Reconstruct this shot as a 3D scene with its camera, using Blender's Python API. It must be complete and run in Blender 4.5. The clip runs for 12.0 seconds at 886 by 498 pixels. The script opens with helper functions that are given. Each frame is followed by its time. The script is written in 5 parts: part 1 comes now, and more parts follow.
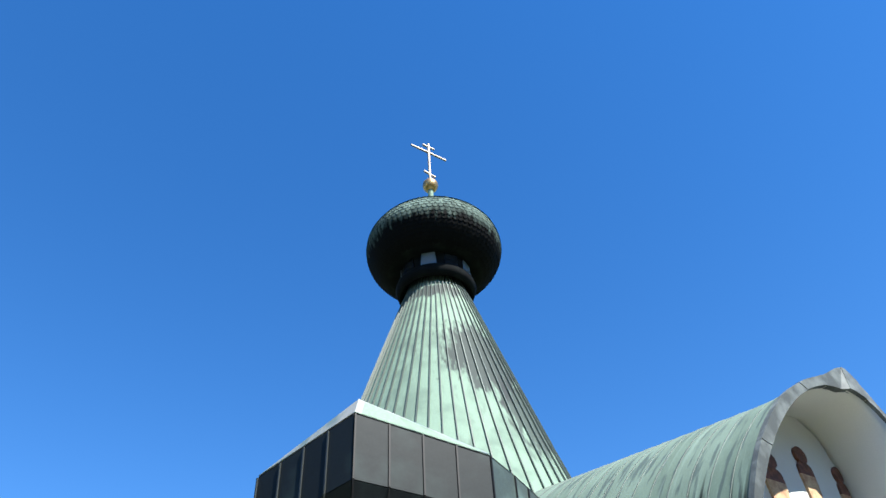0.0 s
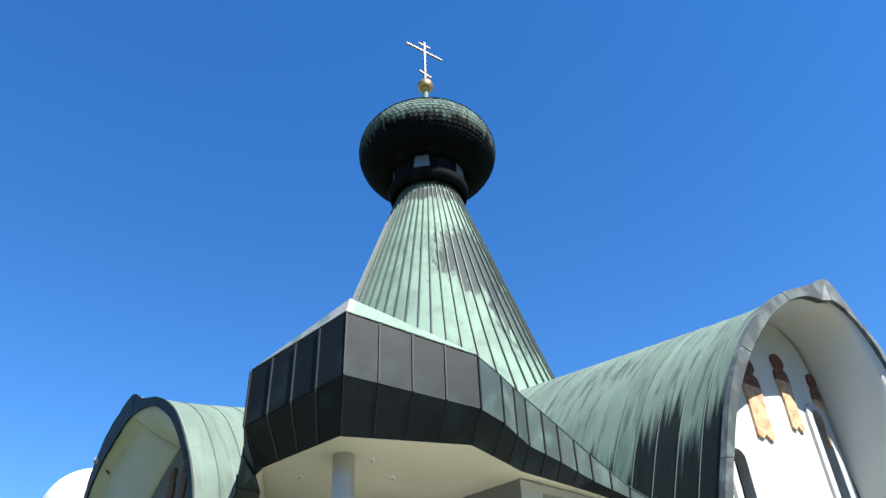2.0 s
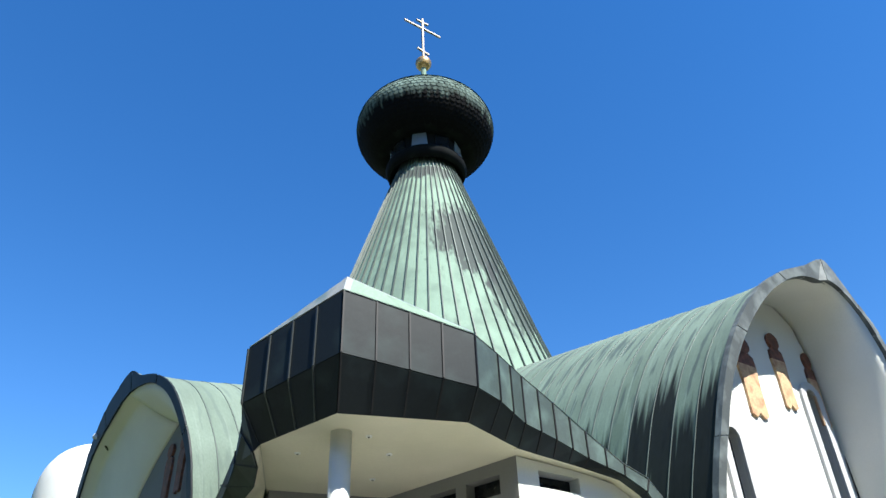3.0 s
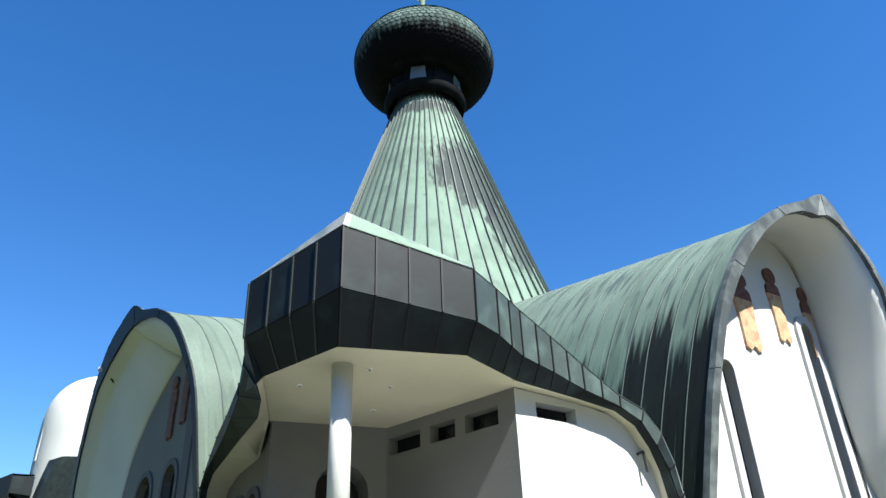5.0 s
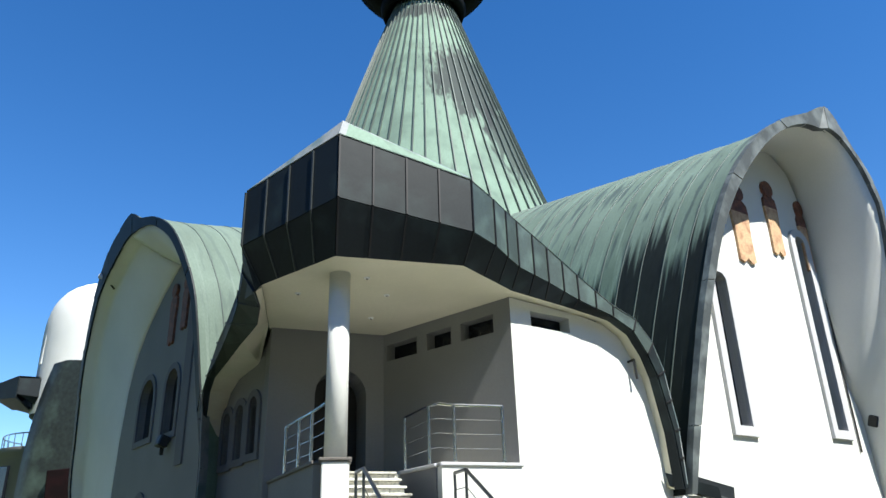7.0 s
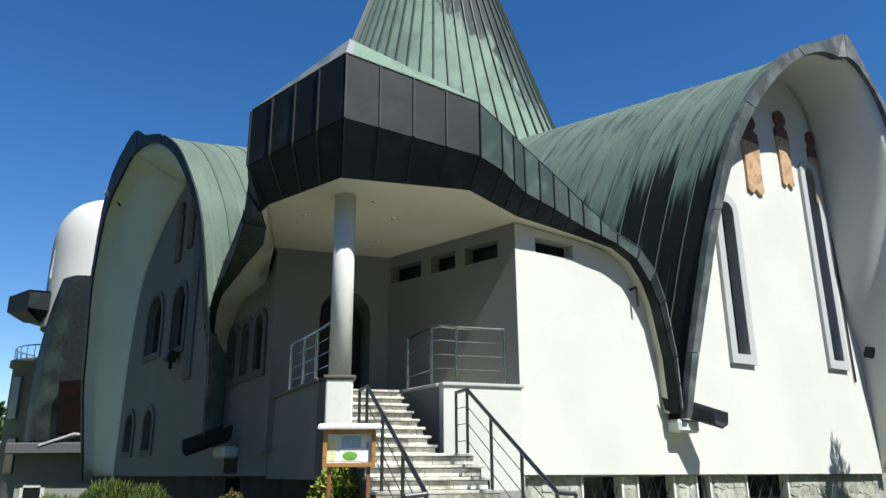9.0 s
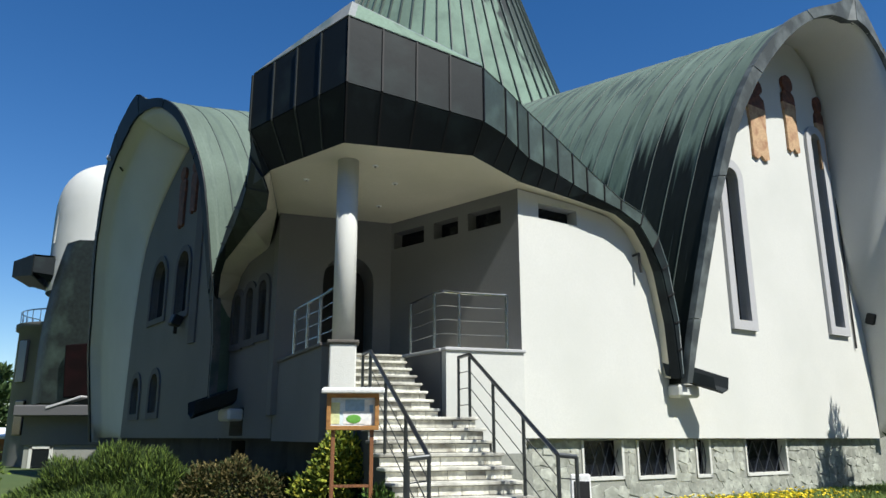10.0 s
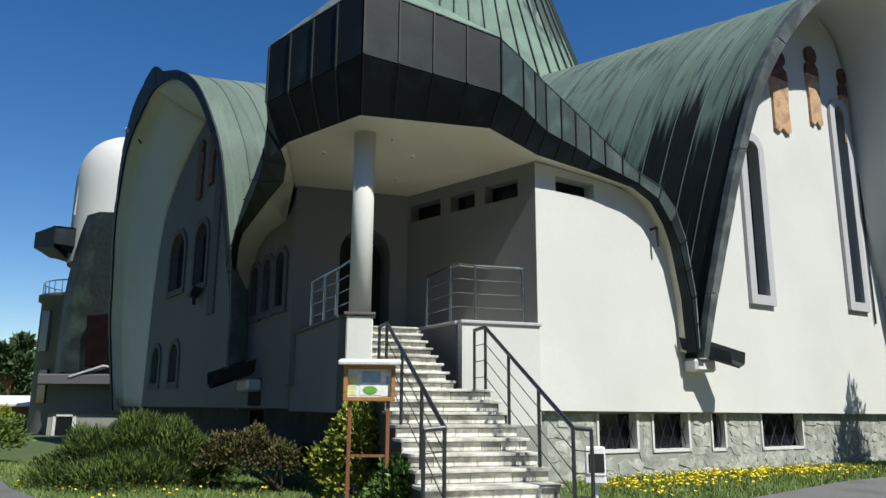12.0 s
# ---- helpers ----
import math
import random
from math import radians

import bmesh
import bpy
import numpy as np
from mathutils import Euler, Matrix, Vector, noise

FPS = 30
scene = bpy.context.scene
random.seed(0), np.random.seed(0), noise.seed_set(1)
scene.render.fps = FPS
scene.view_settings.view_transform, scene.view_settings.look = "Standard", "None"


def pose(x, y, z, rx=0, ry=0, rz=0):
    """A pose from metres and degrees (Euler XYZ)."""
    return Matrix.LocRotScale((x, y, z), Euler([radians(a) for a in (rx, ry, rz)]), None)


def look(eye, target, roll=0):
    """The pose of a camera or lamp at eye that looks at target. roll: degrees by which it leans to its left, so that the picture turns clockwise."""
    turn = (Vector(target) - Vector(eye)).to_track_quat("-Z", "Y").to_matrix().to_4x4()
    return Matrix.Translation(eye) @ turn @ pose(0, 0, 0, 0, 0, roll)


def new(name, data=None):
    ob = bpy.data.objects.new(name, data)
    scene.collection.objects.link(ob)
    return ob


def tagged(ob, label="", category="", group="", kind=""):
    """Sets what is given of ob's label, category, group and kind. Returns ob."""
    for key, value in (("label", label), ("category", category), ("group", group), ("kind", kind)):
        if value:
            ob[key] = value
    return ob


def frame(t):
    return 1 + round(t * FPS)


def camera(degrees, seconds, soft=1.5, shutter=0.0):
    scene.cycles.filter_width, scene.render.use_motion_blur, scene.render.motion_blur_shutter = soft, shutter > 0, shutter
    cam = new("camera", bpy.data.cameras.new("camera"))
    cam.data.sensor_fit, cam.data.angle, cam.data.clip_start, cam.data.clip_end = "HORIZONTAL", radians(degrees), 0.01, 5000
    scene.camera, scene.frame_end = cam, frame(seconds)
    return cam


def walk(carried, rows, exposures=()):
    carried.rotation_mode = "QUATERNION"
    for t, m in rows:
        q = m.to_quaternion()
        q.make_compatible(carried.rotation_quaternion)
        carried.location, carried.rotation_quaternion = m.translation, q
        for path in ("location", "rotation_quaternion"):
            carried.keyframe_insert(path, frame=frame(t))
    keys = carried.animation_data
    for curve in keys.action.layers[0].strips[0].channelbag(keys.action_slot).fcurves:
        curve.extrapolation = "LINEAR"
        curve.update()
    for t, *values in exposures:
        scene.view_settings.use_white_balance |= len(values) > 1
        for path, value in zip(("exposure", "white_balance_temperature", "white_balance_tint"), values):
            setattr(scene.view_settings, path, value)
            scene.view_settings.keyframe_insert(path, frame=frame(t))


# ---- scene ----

# ---- camera: it stands still and tilts down ----
cam = camera(61.74, 12.0)
EYE = 1.6
TURNS = [
    (0.0, 133.73, 2.72, 1.91), (0.5, 132.22, 2.24, 2.00), (1.0, 130.00, 1.90, 1.38), (1.5, 127.95, 1.87, 0.86),
    (2.0, 126.21, 1.98, 0.52), (2.5, 125.18, 1.89, 0.21), (4.5, 121.70, 1.99, 0.34), (5.0, 119.55, 1.98, 0.20),
    (5.5, 117.19, 1.78, -0.18), (6.0, 115.77, 1.57, -0.45), (6.5, 114.08, 1.51, -0.40), (7.0, 112.63, 1.64, -0.21),
    (9.0, 106.77, 0.34, -0.23), (9.5, 105.45, 0.22, -0.16), (10.0, 104.12, 0.14, -0.05), (10.5, 103.20, 0.00, 0.00),
    (11.0, 102.56, -0.06, 0.03), (11.5, 103.04, 0.15, 0.44), (12.0, 102.04, -0.38, 1.13),
]
walk(cam, [(t, pose(0, 0, EYE, rx, ry, rz)) for t, rx, ry, rz in TURNS], exposures=[(0.0, 1.52), (2.5, 1.44), (5.0, 1.37), (7.0, 1.16), (9.0, 0.62), (10.5, 0.4), (12.0, 0.32)])

# ---- daylight ----
SUN_AZ, SUN_EL = 138.0, 52.0
world = bpy.data.worlds.new("sky")
scene.world = world
world.use_nodes = True
wn = world.node_tree
sky = wn.nodes.new("ShaderNodeTexSky")
sky.sky_type = "NISHITA"
sky.sun_disc = False
sky.sun_elevation, sky.sun_rotation = radians(SUN_EL), radians(SUN_AZ)
sky.air_density, sky.dust_density, sky.ozone_density = 1.0, 0.0, 3.5
deep = wn.nodes.new("ShaderNodeHueSaturation")
deep.inputs["Saturation"].default_value = 1.30
deep.inputs["Hue"].default_value = 0.506
wn.links.new(sky.outputs[0], deep.inputs["Color"])
wn.links.new(deep.outputs[0], wn.nodes["Background"].inputs[0])
wn.nodes["Background"].inputs[1].default_value = 0.088
sun = new("sun", bpy.data.lights.new("sun", "SUN"))
sun.data.energy, sun.data.angle, sun.data.color = 5.0, radians(0.55), (0.98, 0.97, 0.90)
to_sun = Vector((math.sin(radians(SUN_AZ)) * math.cos(radians(SUN_EL)), math.cos(radians(SUN_AZ)) * math.cos(radians(SUN_EL)), math.sin(radians(SUN_EL))))
sun.matrix_world = look(to_sun * 80, (0, 0, 0))


# ---- materials ----
def material(name, base, rough=0.7, metal=0.0, spots=None, spot_scale=1.5, spot_range=(0.45, 0.65), grain=0.12, grain_scale=25.0,
             bump=0.15, bump_scale=40.0, stretch=(1, 1, 1), random_tint=0.0, streaks=None, streak_scale=(3.0, 3.0, 0.25), streak_range=(0.5, 0.68), stain_shade=(), stain_shade_colour=(0.006, 0.0075, 0.008), spec=0.5, soft_edge=0.14, drip=1.9):
    m = bpy.data.materials.new(name)
    m.use_nodes = True
    nt = m.node_tree
    N, L = nt.nodes, nt.links
    bsdf = N["Principled BSDF"]
    bsdf.inputs["Roughness"].default_value, bsdf.inputs["Metallic"].default_value = rough, metal
    bsdf.inputs["Specular IOR Level"].default_value = spec
    geo = N.new("ShaderNodeNewGeometry")
    mp = N.new("ShaderNodeMapping")
    mp.inputs["Scale"].default_value = stretch
    L.new(geo.outputs["Position"], mp.inputs["Vector"])
    col = None

    def noise_node(scale, vector, detail=4.0):
        n = N.new("ShaderNodeTexNoise")
        n.inputs["Scale"].default_value, n.inputs["Detail"].default_value = scale, detail
        L.new(vector, n.inputs["Vector"])
        return n.outputs["Fac"]

    def ramp(fac, lo, hi):
        r = N.new("ShaderNodeMapRange")
        r.inputs["From Min"].default_value, r.inputs["From Max"].default_value = lo, hi
        L.new(fac, r.inputs["Value"])
        return r.outputs["Result"]

    def mix(fac, a, b, blend="MIX"):
        x = N.new("ShaderNodeMix")
        x.data_type, x.blend_type = "RGBA", blend
        if isinstance(fac, float):
            x.inputs[0].default_value = fac
        else:
            L.new(fac, x.inputs[0])
        for sock, v in ((x.inputs[6], a), (x.inputs[7], b)):
            if isinstance(v, tuple):
                sock.default_value = (*v, 1)
            else:
                L.new(v, sock)
        return x.outputs[2]

    col = mix(ramp(noise_node(grain_scale, mp.outputs[0]), 0.3, 0.7), tuple(c * (1 - grain) for c in base), tuple(min(1, c * (1 + grain)) for c in base))
    if spots:
        col = mix(ramp(noise_node(spot_scale, mp.outputs[0], 6.0), *spot_range), col, spots)
    if streaks:
        sp = N.new("ShaderNodeMapping")
        sp.inputs["Scale"].default_value = streak_scale
        L.new(geo.outputs["Position"], sp.inputs["Vector"])
        col = mix(ramp(noise_node(1.0, sp.outputs[0], 5.0), *streak_range), col, streaks)
    # stain blotches; on the onion the blotch is painted shade
    for centre, radii, strength in stain_shade:
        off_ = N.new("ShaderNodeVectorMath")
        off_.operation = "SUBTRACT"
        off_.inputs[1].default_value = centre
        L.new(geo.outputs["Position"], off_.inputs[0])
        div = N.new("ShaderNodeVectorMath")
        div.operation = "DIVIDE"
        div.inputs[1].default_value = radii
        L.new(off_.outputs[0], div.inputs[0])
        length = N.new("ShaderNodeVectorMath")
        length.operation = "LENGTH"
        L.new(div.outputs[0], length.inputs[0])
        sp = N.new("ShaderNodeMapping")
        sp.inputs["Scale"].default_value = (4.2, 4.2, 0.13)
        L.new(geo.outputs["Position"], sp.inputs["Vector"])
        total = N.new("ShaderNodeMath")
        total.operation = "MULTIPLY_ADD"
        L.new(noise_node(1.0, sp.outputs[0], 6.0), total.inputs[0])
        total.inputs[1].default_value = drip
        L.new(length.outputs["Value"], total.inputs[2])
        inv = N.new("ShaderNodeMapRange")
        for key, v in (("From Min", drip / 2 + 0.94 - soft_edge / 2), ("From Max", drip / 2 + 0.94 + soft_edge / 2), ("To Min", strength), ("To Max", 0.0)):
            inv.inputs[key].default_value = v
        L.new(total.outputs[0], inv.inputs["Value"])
        col = mix(inv.outputs["Result"], col, stain_shade_colour)
    if random_tint:
        info = N.new("ShaderNodeObjectInfo")
        k = N.new("ShaderNodeMapRange")
        k.inputs["To Min"].default_value, k.inputs["To Max"].default_value = 1 - random_tint, 1 + random_tint
        L.new(info.outputs["Random"], k.inputs["Value"])
        hs = N.new("ShaderNodeHueSaturation")
        L.new(k.outputs[0], hs.inputs["Value"])
        L.new(col, hs.inputs["Color"])
        col = hs.outputs[0]
    L.new(col, bsdf.inputs["Base Color"])
    if bump:
        b = N.new("ShaderNodeBump")
        b.inputs["Strength"].default_value, b.inputs["Distance"].default_value = bump, 0.02
        L.new(noise_node(bump_scale, mp.outputs[0]), b.inputs["Height"])
        L.new(b.outputs[0], bsdf.inputs["Normal"])
    return m


PATINA = material("patina copper", (0.175, 0.25, 0.195), 0.75, 0.0, spots=(0.125, 0.178, 0.142), spot_scale=0.8, streaks=(0.07, 0.085, 0.08), streak_scale=(1.6, 1.6, 0.12), streak_range=(0.60, 0.8), bump=0.1, bump_scale=6, stain_shade=(((1.9, 28.4, 21.6), (2.0, 2.2, 2.8), 0.9), ((-0.16, 31.4, 26.72), (3.4, 3.4, 0.62), 0.95), ((3.6, 28.6, 18.4), (1.5, 1.8, 2.8), 0.8)), stain_shade_colour=(0.034, 0.038, 0.04), spec=0.15, soft_edge=0.32)
DARK = material("dark copper", (0.0095, 0.0135, 0.0155), 0.55, 0.0, spec=0.2, spots=(0.026, 0.041, 0.041), spot_scale=1.1, spot_range=(0.55, 0.8), bump=0.12, bump_scale=5, random_tint=0.12)
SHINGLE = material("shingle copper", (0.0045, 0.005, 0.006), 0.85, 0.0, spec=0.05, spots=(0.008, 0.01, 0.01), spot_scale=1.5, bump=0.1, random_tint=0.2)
# darker copy of the white stucco: shade put into the walls' colour
SHADESTUCCO = material("grey stucco", (0.19, 0.19, 0.185), 0.9, spec=0.2, spots=(0.165, 0.165, 0.16), spot_scale=0.5, spot_range=(0.4, 0.75), grain=0.04, bump=0.25, bump_scale=60)
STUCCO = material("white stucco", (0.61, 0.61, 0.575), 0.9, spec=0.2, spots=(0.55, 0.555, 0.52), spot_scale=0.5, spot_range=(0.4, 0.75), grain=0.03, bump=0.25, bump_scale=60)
SOFFIT = material("cream soffit plaster", (0.66, 0.62, 0.50), 0.85, spots=(0.58, 0.55, 0.44), spot_scale=0.5, grain=0.03, bump=0.1)
STONECAP = material("brown-grey coping slab", (0.10, 0.09, 0.08), 0.7, grain=0.2, bump=0.2)
# darker copy of the trim below, with shade put into its colour
SHADETRIM = material("dark grey trim plaster", (0.10, 0.10, 0.105), 0.85, grain=0.08, bump=0.2)
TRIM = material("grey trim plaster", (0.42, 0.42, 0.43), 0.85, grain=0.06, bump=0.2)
LEAD = material("weathered sheet flashing", (0.22, 0.235, 0.235), 0.6, 0.0, spots=(0.10, 0.145, 0.15), spot_scale=1.8, spot_range=(0.42, 0.6), grain=0.15, bump=0.15, bump_scale=6)
SEAMBLACK = material("black seam", (0.006, 0.006, 0.007), 0.6, 0.2, bump=0.0)
# left fascia seams only: sun glint put into a lighter colour
SEAMLIT = material("bare copper seam", (0.045, 0.052, 0.052), 0.4, 0.4)
# roof seams coloured dark to carry the shadow line beside them
SEAMDARK = material("dark standing seam", (0.06, 0.08, 0.07), 0.6, 0.1)
RIM = material("grey copper edge", (0.052, 0.062, 0.064), 0.7, 0.0, spots=(0.13, 0.15, 0.15), spot_scale=2.0)
OLDROOF = material("worn dark copper sheet", (0.026, 0.034, 0.032), 0.5, 0.2, spots=(0.085, 0.125, 0.105), spot_scale=0.9, spot_range=(0.52, 0.8), grain=0.3, grain_scale=6, bump=0.2, bump_scale=3, spec=0.4)
BAND = material("greenish copper band", (0.06, 0.082, 0.074), 0.5, 0.25, spots=(0.11, 0.16, 0.14), spot_scale=2.2, spot_range=(0.5, 0.75), random_tint=0.15)
STONE = material("rubble stone", (0.36, 0.37, 0.325), 0.85, spots=(0.25, 0.26, 0.225), spot_scale=3.0, grain=0.25, grain_scale=10, bump=0.5, bump_scale=14, random_tint=0.2)
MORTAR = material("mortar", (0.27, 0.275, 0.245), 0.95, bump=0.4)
STEP = material("stair stone", (0.60, 0.585, 0.51), 0.75, spots=(0.2, 0.185, 0.15), spot_scale=2.6, spot_range=(0.5, 0.72), grain=0.28, grain_scale=14, bump=0.5, random_tint=0.38)
TREADSTONE = material("stair tread slab", (0.52, 0.51, 0.45), 0.7, spots=(0.17, 0.16, 0.135), spot_scale=2.2, spot_range=(0.48, 0.7), grain=0.25, grain_scale=14, bump=0.4, random_tint=0.2)
RAILSTEEL = material("dark brushed steel", (0.10, 0.105, 0.11), 0.3, 0.9, bump=0.0)
STEEL = material("stainless steel", (0.55, 0.56, 0.58), 0.25, 1.0, bump=0.0)
GLASS = material("dark window glass", (0.008, 0.010, 0.014), 0.12, 0.0, spec=0.3, bump=0.02, bump_scale=2)
IRON = material("black iron", (0.02, 0.02, 0.02), 0.5, 0.3)
GILT = material("weathered gilt", (0.22, 0.19, 0.16), 0.5, 0.4, bump=0.05)
GOLD = material("gilded metal", (0.38, 0.24, 0.11), 0.4, 0.8, bump=0.05)
WOOD = material("brown stained wood", (0.22, 0.09, 0.035), 0.6, streaks=(0.12, 0.045, 0.02), streak_scale=(30, 30, 2), bump=0.2)
ROBE = material("ochre mosaic", (0.50, 0.33, 0.19), 0.7, spots=(0.34, 0.18, 0.10), spot_scale=5.0, grain=0.2, bump=0.3)
BROWN = material("dark brown mosaic", (0.10, 0.04, 0.025), 0.7, spots=(0.20, 0.07, 0.04), spot_scale=6.0, bump=0.3)
# near-black render: deep shade at the wall foot put into its colour
SHADEPLINTH = material("dark damp plinth render", (0.05, 0.05, 0.048), 0.9, spots=(0.035, 0.035, 0.034), grain=0.1, bump=0.3, spec=0.2)
GRASS = material("lawn", (0.055, 0.088, 0.022), 0.9, spots=(0.08, 0.105, 0.03), spot_scale=0.8, grain=0.3, grain_scale=30, bump=0.5)
BLADE = material("grass blades", (0.13, 0.19, 0.04), 0.7, random_tint=0.2)
PAVING = material("grey paving", (0.125, 0.123, 0.118), 0.9, spots=(0.09, 0.09, 0.087), grain=0.15, bump=0.4)
DOORWOOD = material("dark door wood", (0.008, 0.006, 0.005), 0.6)
WHITE = material("white enamel", (0.75, 0.75, 0.73), 0.5)
REDBROWN = material("dark red brown paint", (0.005, 0.0022, 0.0025), 0.8, spots=(0.009, 0.003, 0.0035), spot_scale=2.0, spec=0.1)
PAPER_A = material("pale poster paper", (0.62, 0.72, 0.78), 0.6)
PAPER_G = material("green poster print", (0.12, 0.35, 0.05), 0.6)
PAPER_Y = material("yellow poster print", (0.62, 0.66, 0.36), 0.6)
PAPER_B = material("blue poster print", (0.28, 0.42, 0.55), 0.6)


def vault_material(name, base, pale, reach, spread, mottle=0.75):
    """Patinated sheet copper in panels, blackened from its foot up in runs that differ from panel to panel."""
    m = bpy.data.materials.new(name)
    m.use_nodes = True
    N, L = m.node_tree.nodes, m.node_tree.links
    bsdf = N["Principled BSDF"]
    bsdf.inputs["Specular IOR Level"].default_value = 0.1
    at = N.new("ShaderNodeAttribute")
    at.attribute_name = "flow"
    sep = N.new("ShaderNodeSeparateXYZ")
    L.new(at.outputs["Vector"], sep.inputs[0])

    def calc(op, a, b=0.0, c=0.0):
        x = N.new("ShaderNodeMath")
        x.operation = op
        for sock, v in zip(x.inputs, (a, b, c)):
            if isinstance(v, float):
                sock.default_value = v
            else:
                L.new(v, sock)
        return x.outputs[0]

    def tex(scale, detail=6.0, shift=0.0):
        mp = N.new("ShaderNodeMapping")
        mp.inputs["Scale"].default_value = scale
        mp.inputs["Location"].default_value = (shift, shift, 0)
        L.new(at.outputs["Vector"], mp.inputs["Vector"])
        t = N.new("ShaderNodeTexNoise")
        t.inputs["Scale"].default_value, t.inputs["Detail"].default_value = 1.0, detail
        L.new(mp.outputs[0], t.inputs["Vector"])
        return t.outputs["Fac"]

    def span(v, lo, hi, t0=0.0, t1=1.0):
        r = N.new("ShaderNodeMapRange")
        for key, x in (("From Min", lo), ("From Max", hi), ("To Min", t0), ("To Max", t1)):
            r.inputs[key].default_value = x
        L.new(v, r.inputs["Value"])
        return r.outputs["Result"]

    def mix(fac, a, b):
        x = N.new("ShaderNodeMix")
        x.data_type = "RGBA"
        L.new(fac, x.inputs[0])
        for sock, v in ((x.inputs[6], a), (x.inputs[7], b)):
            if isinstance(v, tuple):
                sock.default_value = (*v, 1)
            else:
                L.new(v, sock)
        return x.outputs[2]

    panel = calc("FLOOR", calc("DIVIDE", sep.outputs["X"], 0.62))
    rnd = N.new("ShaderNodeTexWhiteNoise")
    rnd.noise_dimensions = "1D"
    L.new(panel, rnd.inputs["W"])
    col = mix(span(tex((1.3, 1, 0.9)), 0.35, 0.7), base, tuple(c * 0.72 for c in base))
    col = mix(span(rnd.outputs["Value"], 0.0, 1.0, 0.0, 0.35), col, pale)
    # slate-coloured runs, then pale ones
    col = mix(span(tex((5.0, 1, 0.75), 9.0, 3.0), 0.53, 0.61, 0.0, mottle), col, (0.055, 0.075, 0.08))
    col = mix(span(tex((7.0, 1, 0.30), 6.0, 9.0), 0.56, 0.68, 0.0, 0.6), col, pale)
    col = mix(span(tex((26.0, 1, 14.0), 4.0, 2.0), 0.3, 0.7, 0.0, 0.3), col, tuple(c * 0.5 for c in base))
    # the black foot: its upper edge differs by panel and frays into drips
    edge = calc("ADD", calc("MULTIPLY_ADD", rnd.outputs["Value"], spread, reach), calc("MULTIPLY", calc("SUBTRACT", tex((8.0, 1, 0.22), 5.0, 5.0), 0.5), 3.4))
    edge = calc("SUBTRACT", edge, calc("MULTIPLY", calc("POWER", calc("DIVIDE", sep.outputs["X"], 6.0), 2.0), 1.7))
    black = span(calc("SUBTRACT", edge, sep.outputs["Z"]), -0.15, 0.55, 0.0, 0.96)
    drips = span(tex((9.0, 1, 0.35), 5.0, 14.0), 0.63, 0.68, 1.0, 0.35)
    col = mix(calc("MULTIPLY", black, drips), col, (0.008, 0.0095, 0.0105))
    L.new(col, bsdf.inputs["Base Color"])
    L.new(span(tex((6, 1, 3)), 0.3, 0.7, 0.55, 0.8), bsdf.inputs["Roughness"])
    b = N.new("ShaderNodeBump")
    b.inputs["Strength"].default_value, b.inputs["Distance"].default_value = 0.35, 0.03
    L.new(tex((2.2, 1, 1.1), 3.0, 21.0), b.inputs["Height"])
    L.new(b.outputs[0], bsdf.inputs["Normal"])
    return m


VAULT_PATINA = vault_material("vault patina", (0.15, 0.205, 0.165), (0.24, 0.315, 0.265), 7.7, 1.7)
LEFT_PATINA = vault_material("pale vault patina", (0.135, 0.18, 0.145), (0.20, 0.25, 0.21), 3.4, 1.5, 0.3)


# ---- mesh helpers ----
def part(name, bm, mat, parent=None, label="", smooth=False):
    me = bpy.data.meshes.new(name)
    bm.normal_update()
    bm.to_mesh(me)
    bm.free()
    for m in (mat if isinstance(mat, (list, tuple)) else [mat]):
        me.materials.append(m)
    if smooth:
        for p in me.polygons:
            p.use_smooth = True
    ob = new(name, me)
    if parent is not None:
        ob.parent = parent
    return tagged(ob, label) if label else ob


def again(ob, m, parent=None):
    c = bpy.data.objects.new(ob.name.split(".")[0], ob.data)
    scene.collection.objects.link(c)
    c.parent = parent if parent is not None else ob.parent
    c.matrix_basis = m
    return c


def thing(name, at, label, category, group="", kind=""):
    e = new(name)
    e.empty_display_size = 0.3
    e.matrix_basis = at if isinstance(at, Matrix) else Matrix.Translation(at)
    bpy.context.view_layer.update()
    return tagged(e, label, category, group, kind)


def bm_box(bm, m, sx, sy, sz, bevel=0.0):
    r = bmesh.ops.create_cube(bm, size=1.0, matrix=m @ Matrix.Diagonal((sx, sy, sz, 1)))
    if bevel:
        edges = {e for v in r["verts"] for e in v.link_edges}
        bmesh.ops.bevel(bm, geom=list(edges), offset=bevel, segments=1, affect="EDGES")


def bm_rod(bm, a, b, r, seg=10, r2=None):
    a, b = Vector(a), Vector(b)
    d = b - a
    m = Matrix.Translation((a + b) / 2) @ d.to_track_quat("Z", "Y").to_matrix().to_4x4()
    bmesh.ops.create_cone(bm, cap_ends=True, segments=seg, radius1=r, radius2=r if r2 is None else r2, depth=d.length, matrix=m)


def bm_lathe(bm, prof, seg=64, cx=0.0, cy=0.0):
    rings = []
    for r, z in prof:
        rings.append([bm.verts.new((cx + r * math.cos(2 * math.pi * i / seg), cy + r * math.sin(2 * math.pi * i / seg), z)) for i in range(seg)])
    for a, b in zip(rings, rings[1:]):
        for i in range(seg):
            j = (i + 1) % seg
            bm.faces.new((a[i], a[j], b[j], b[i]))
    return rings


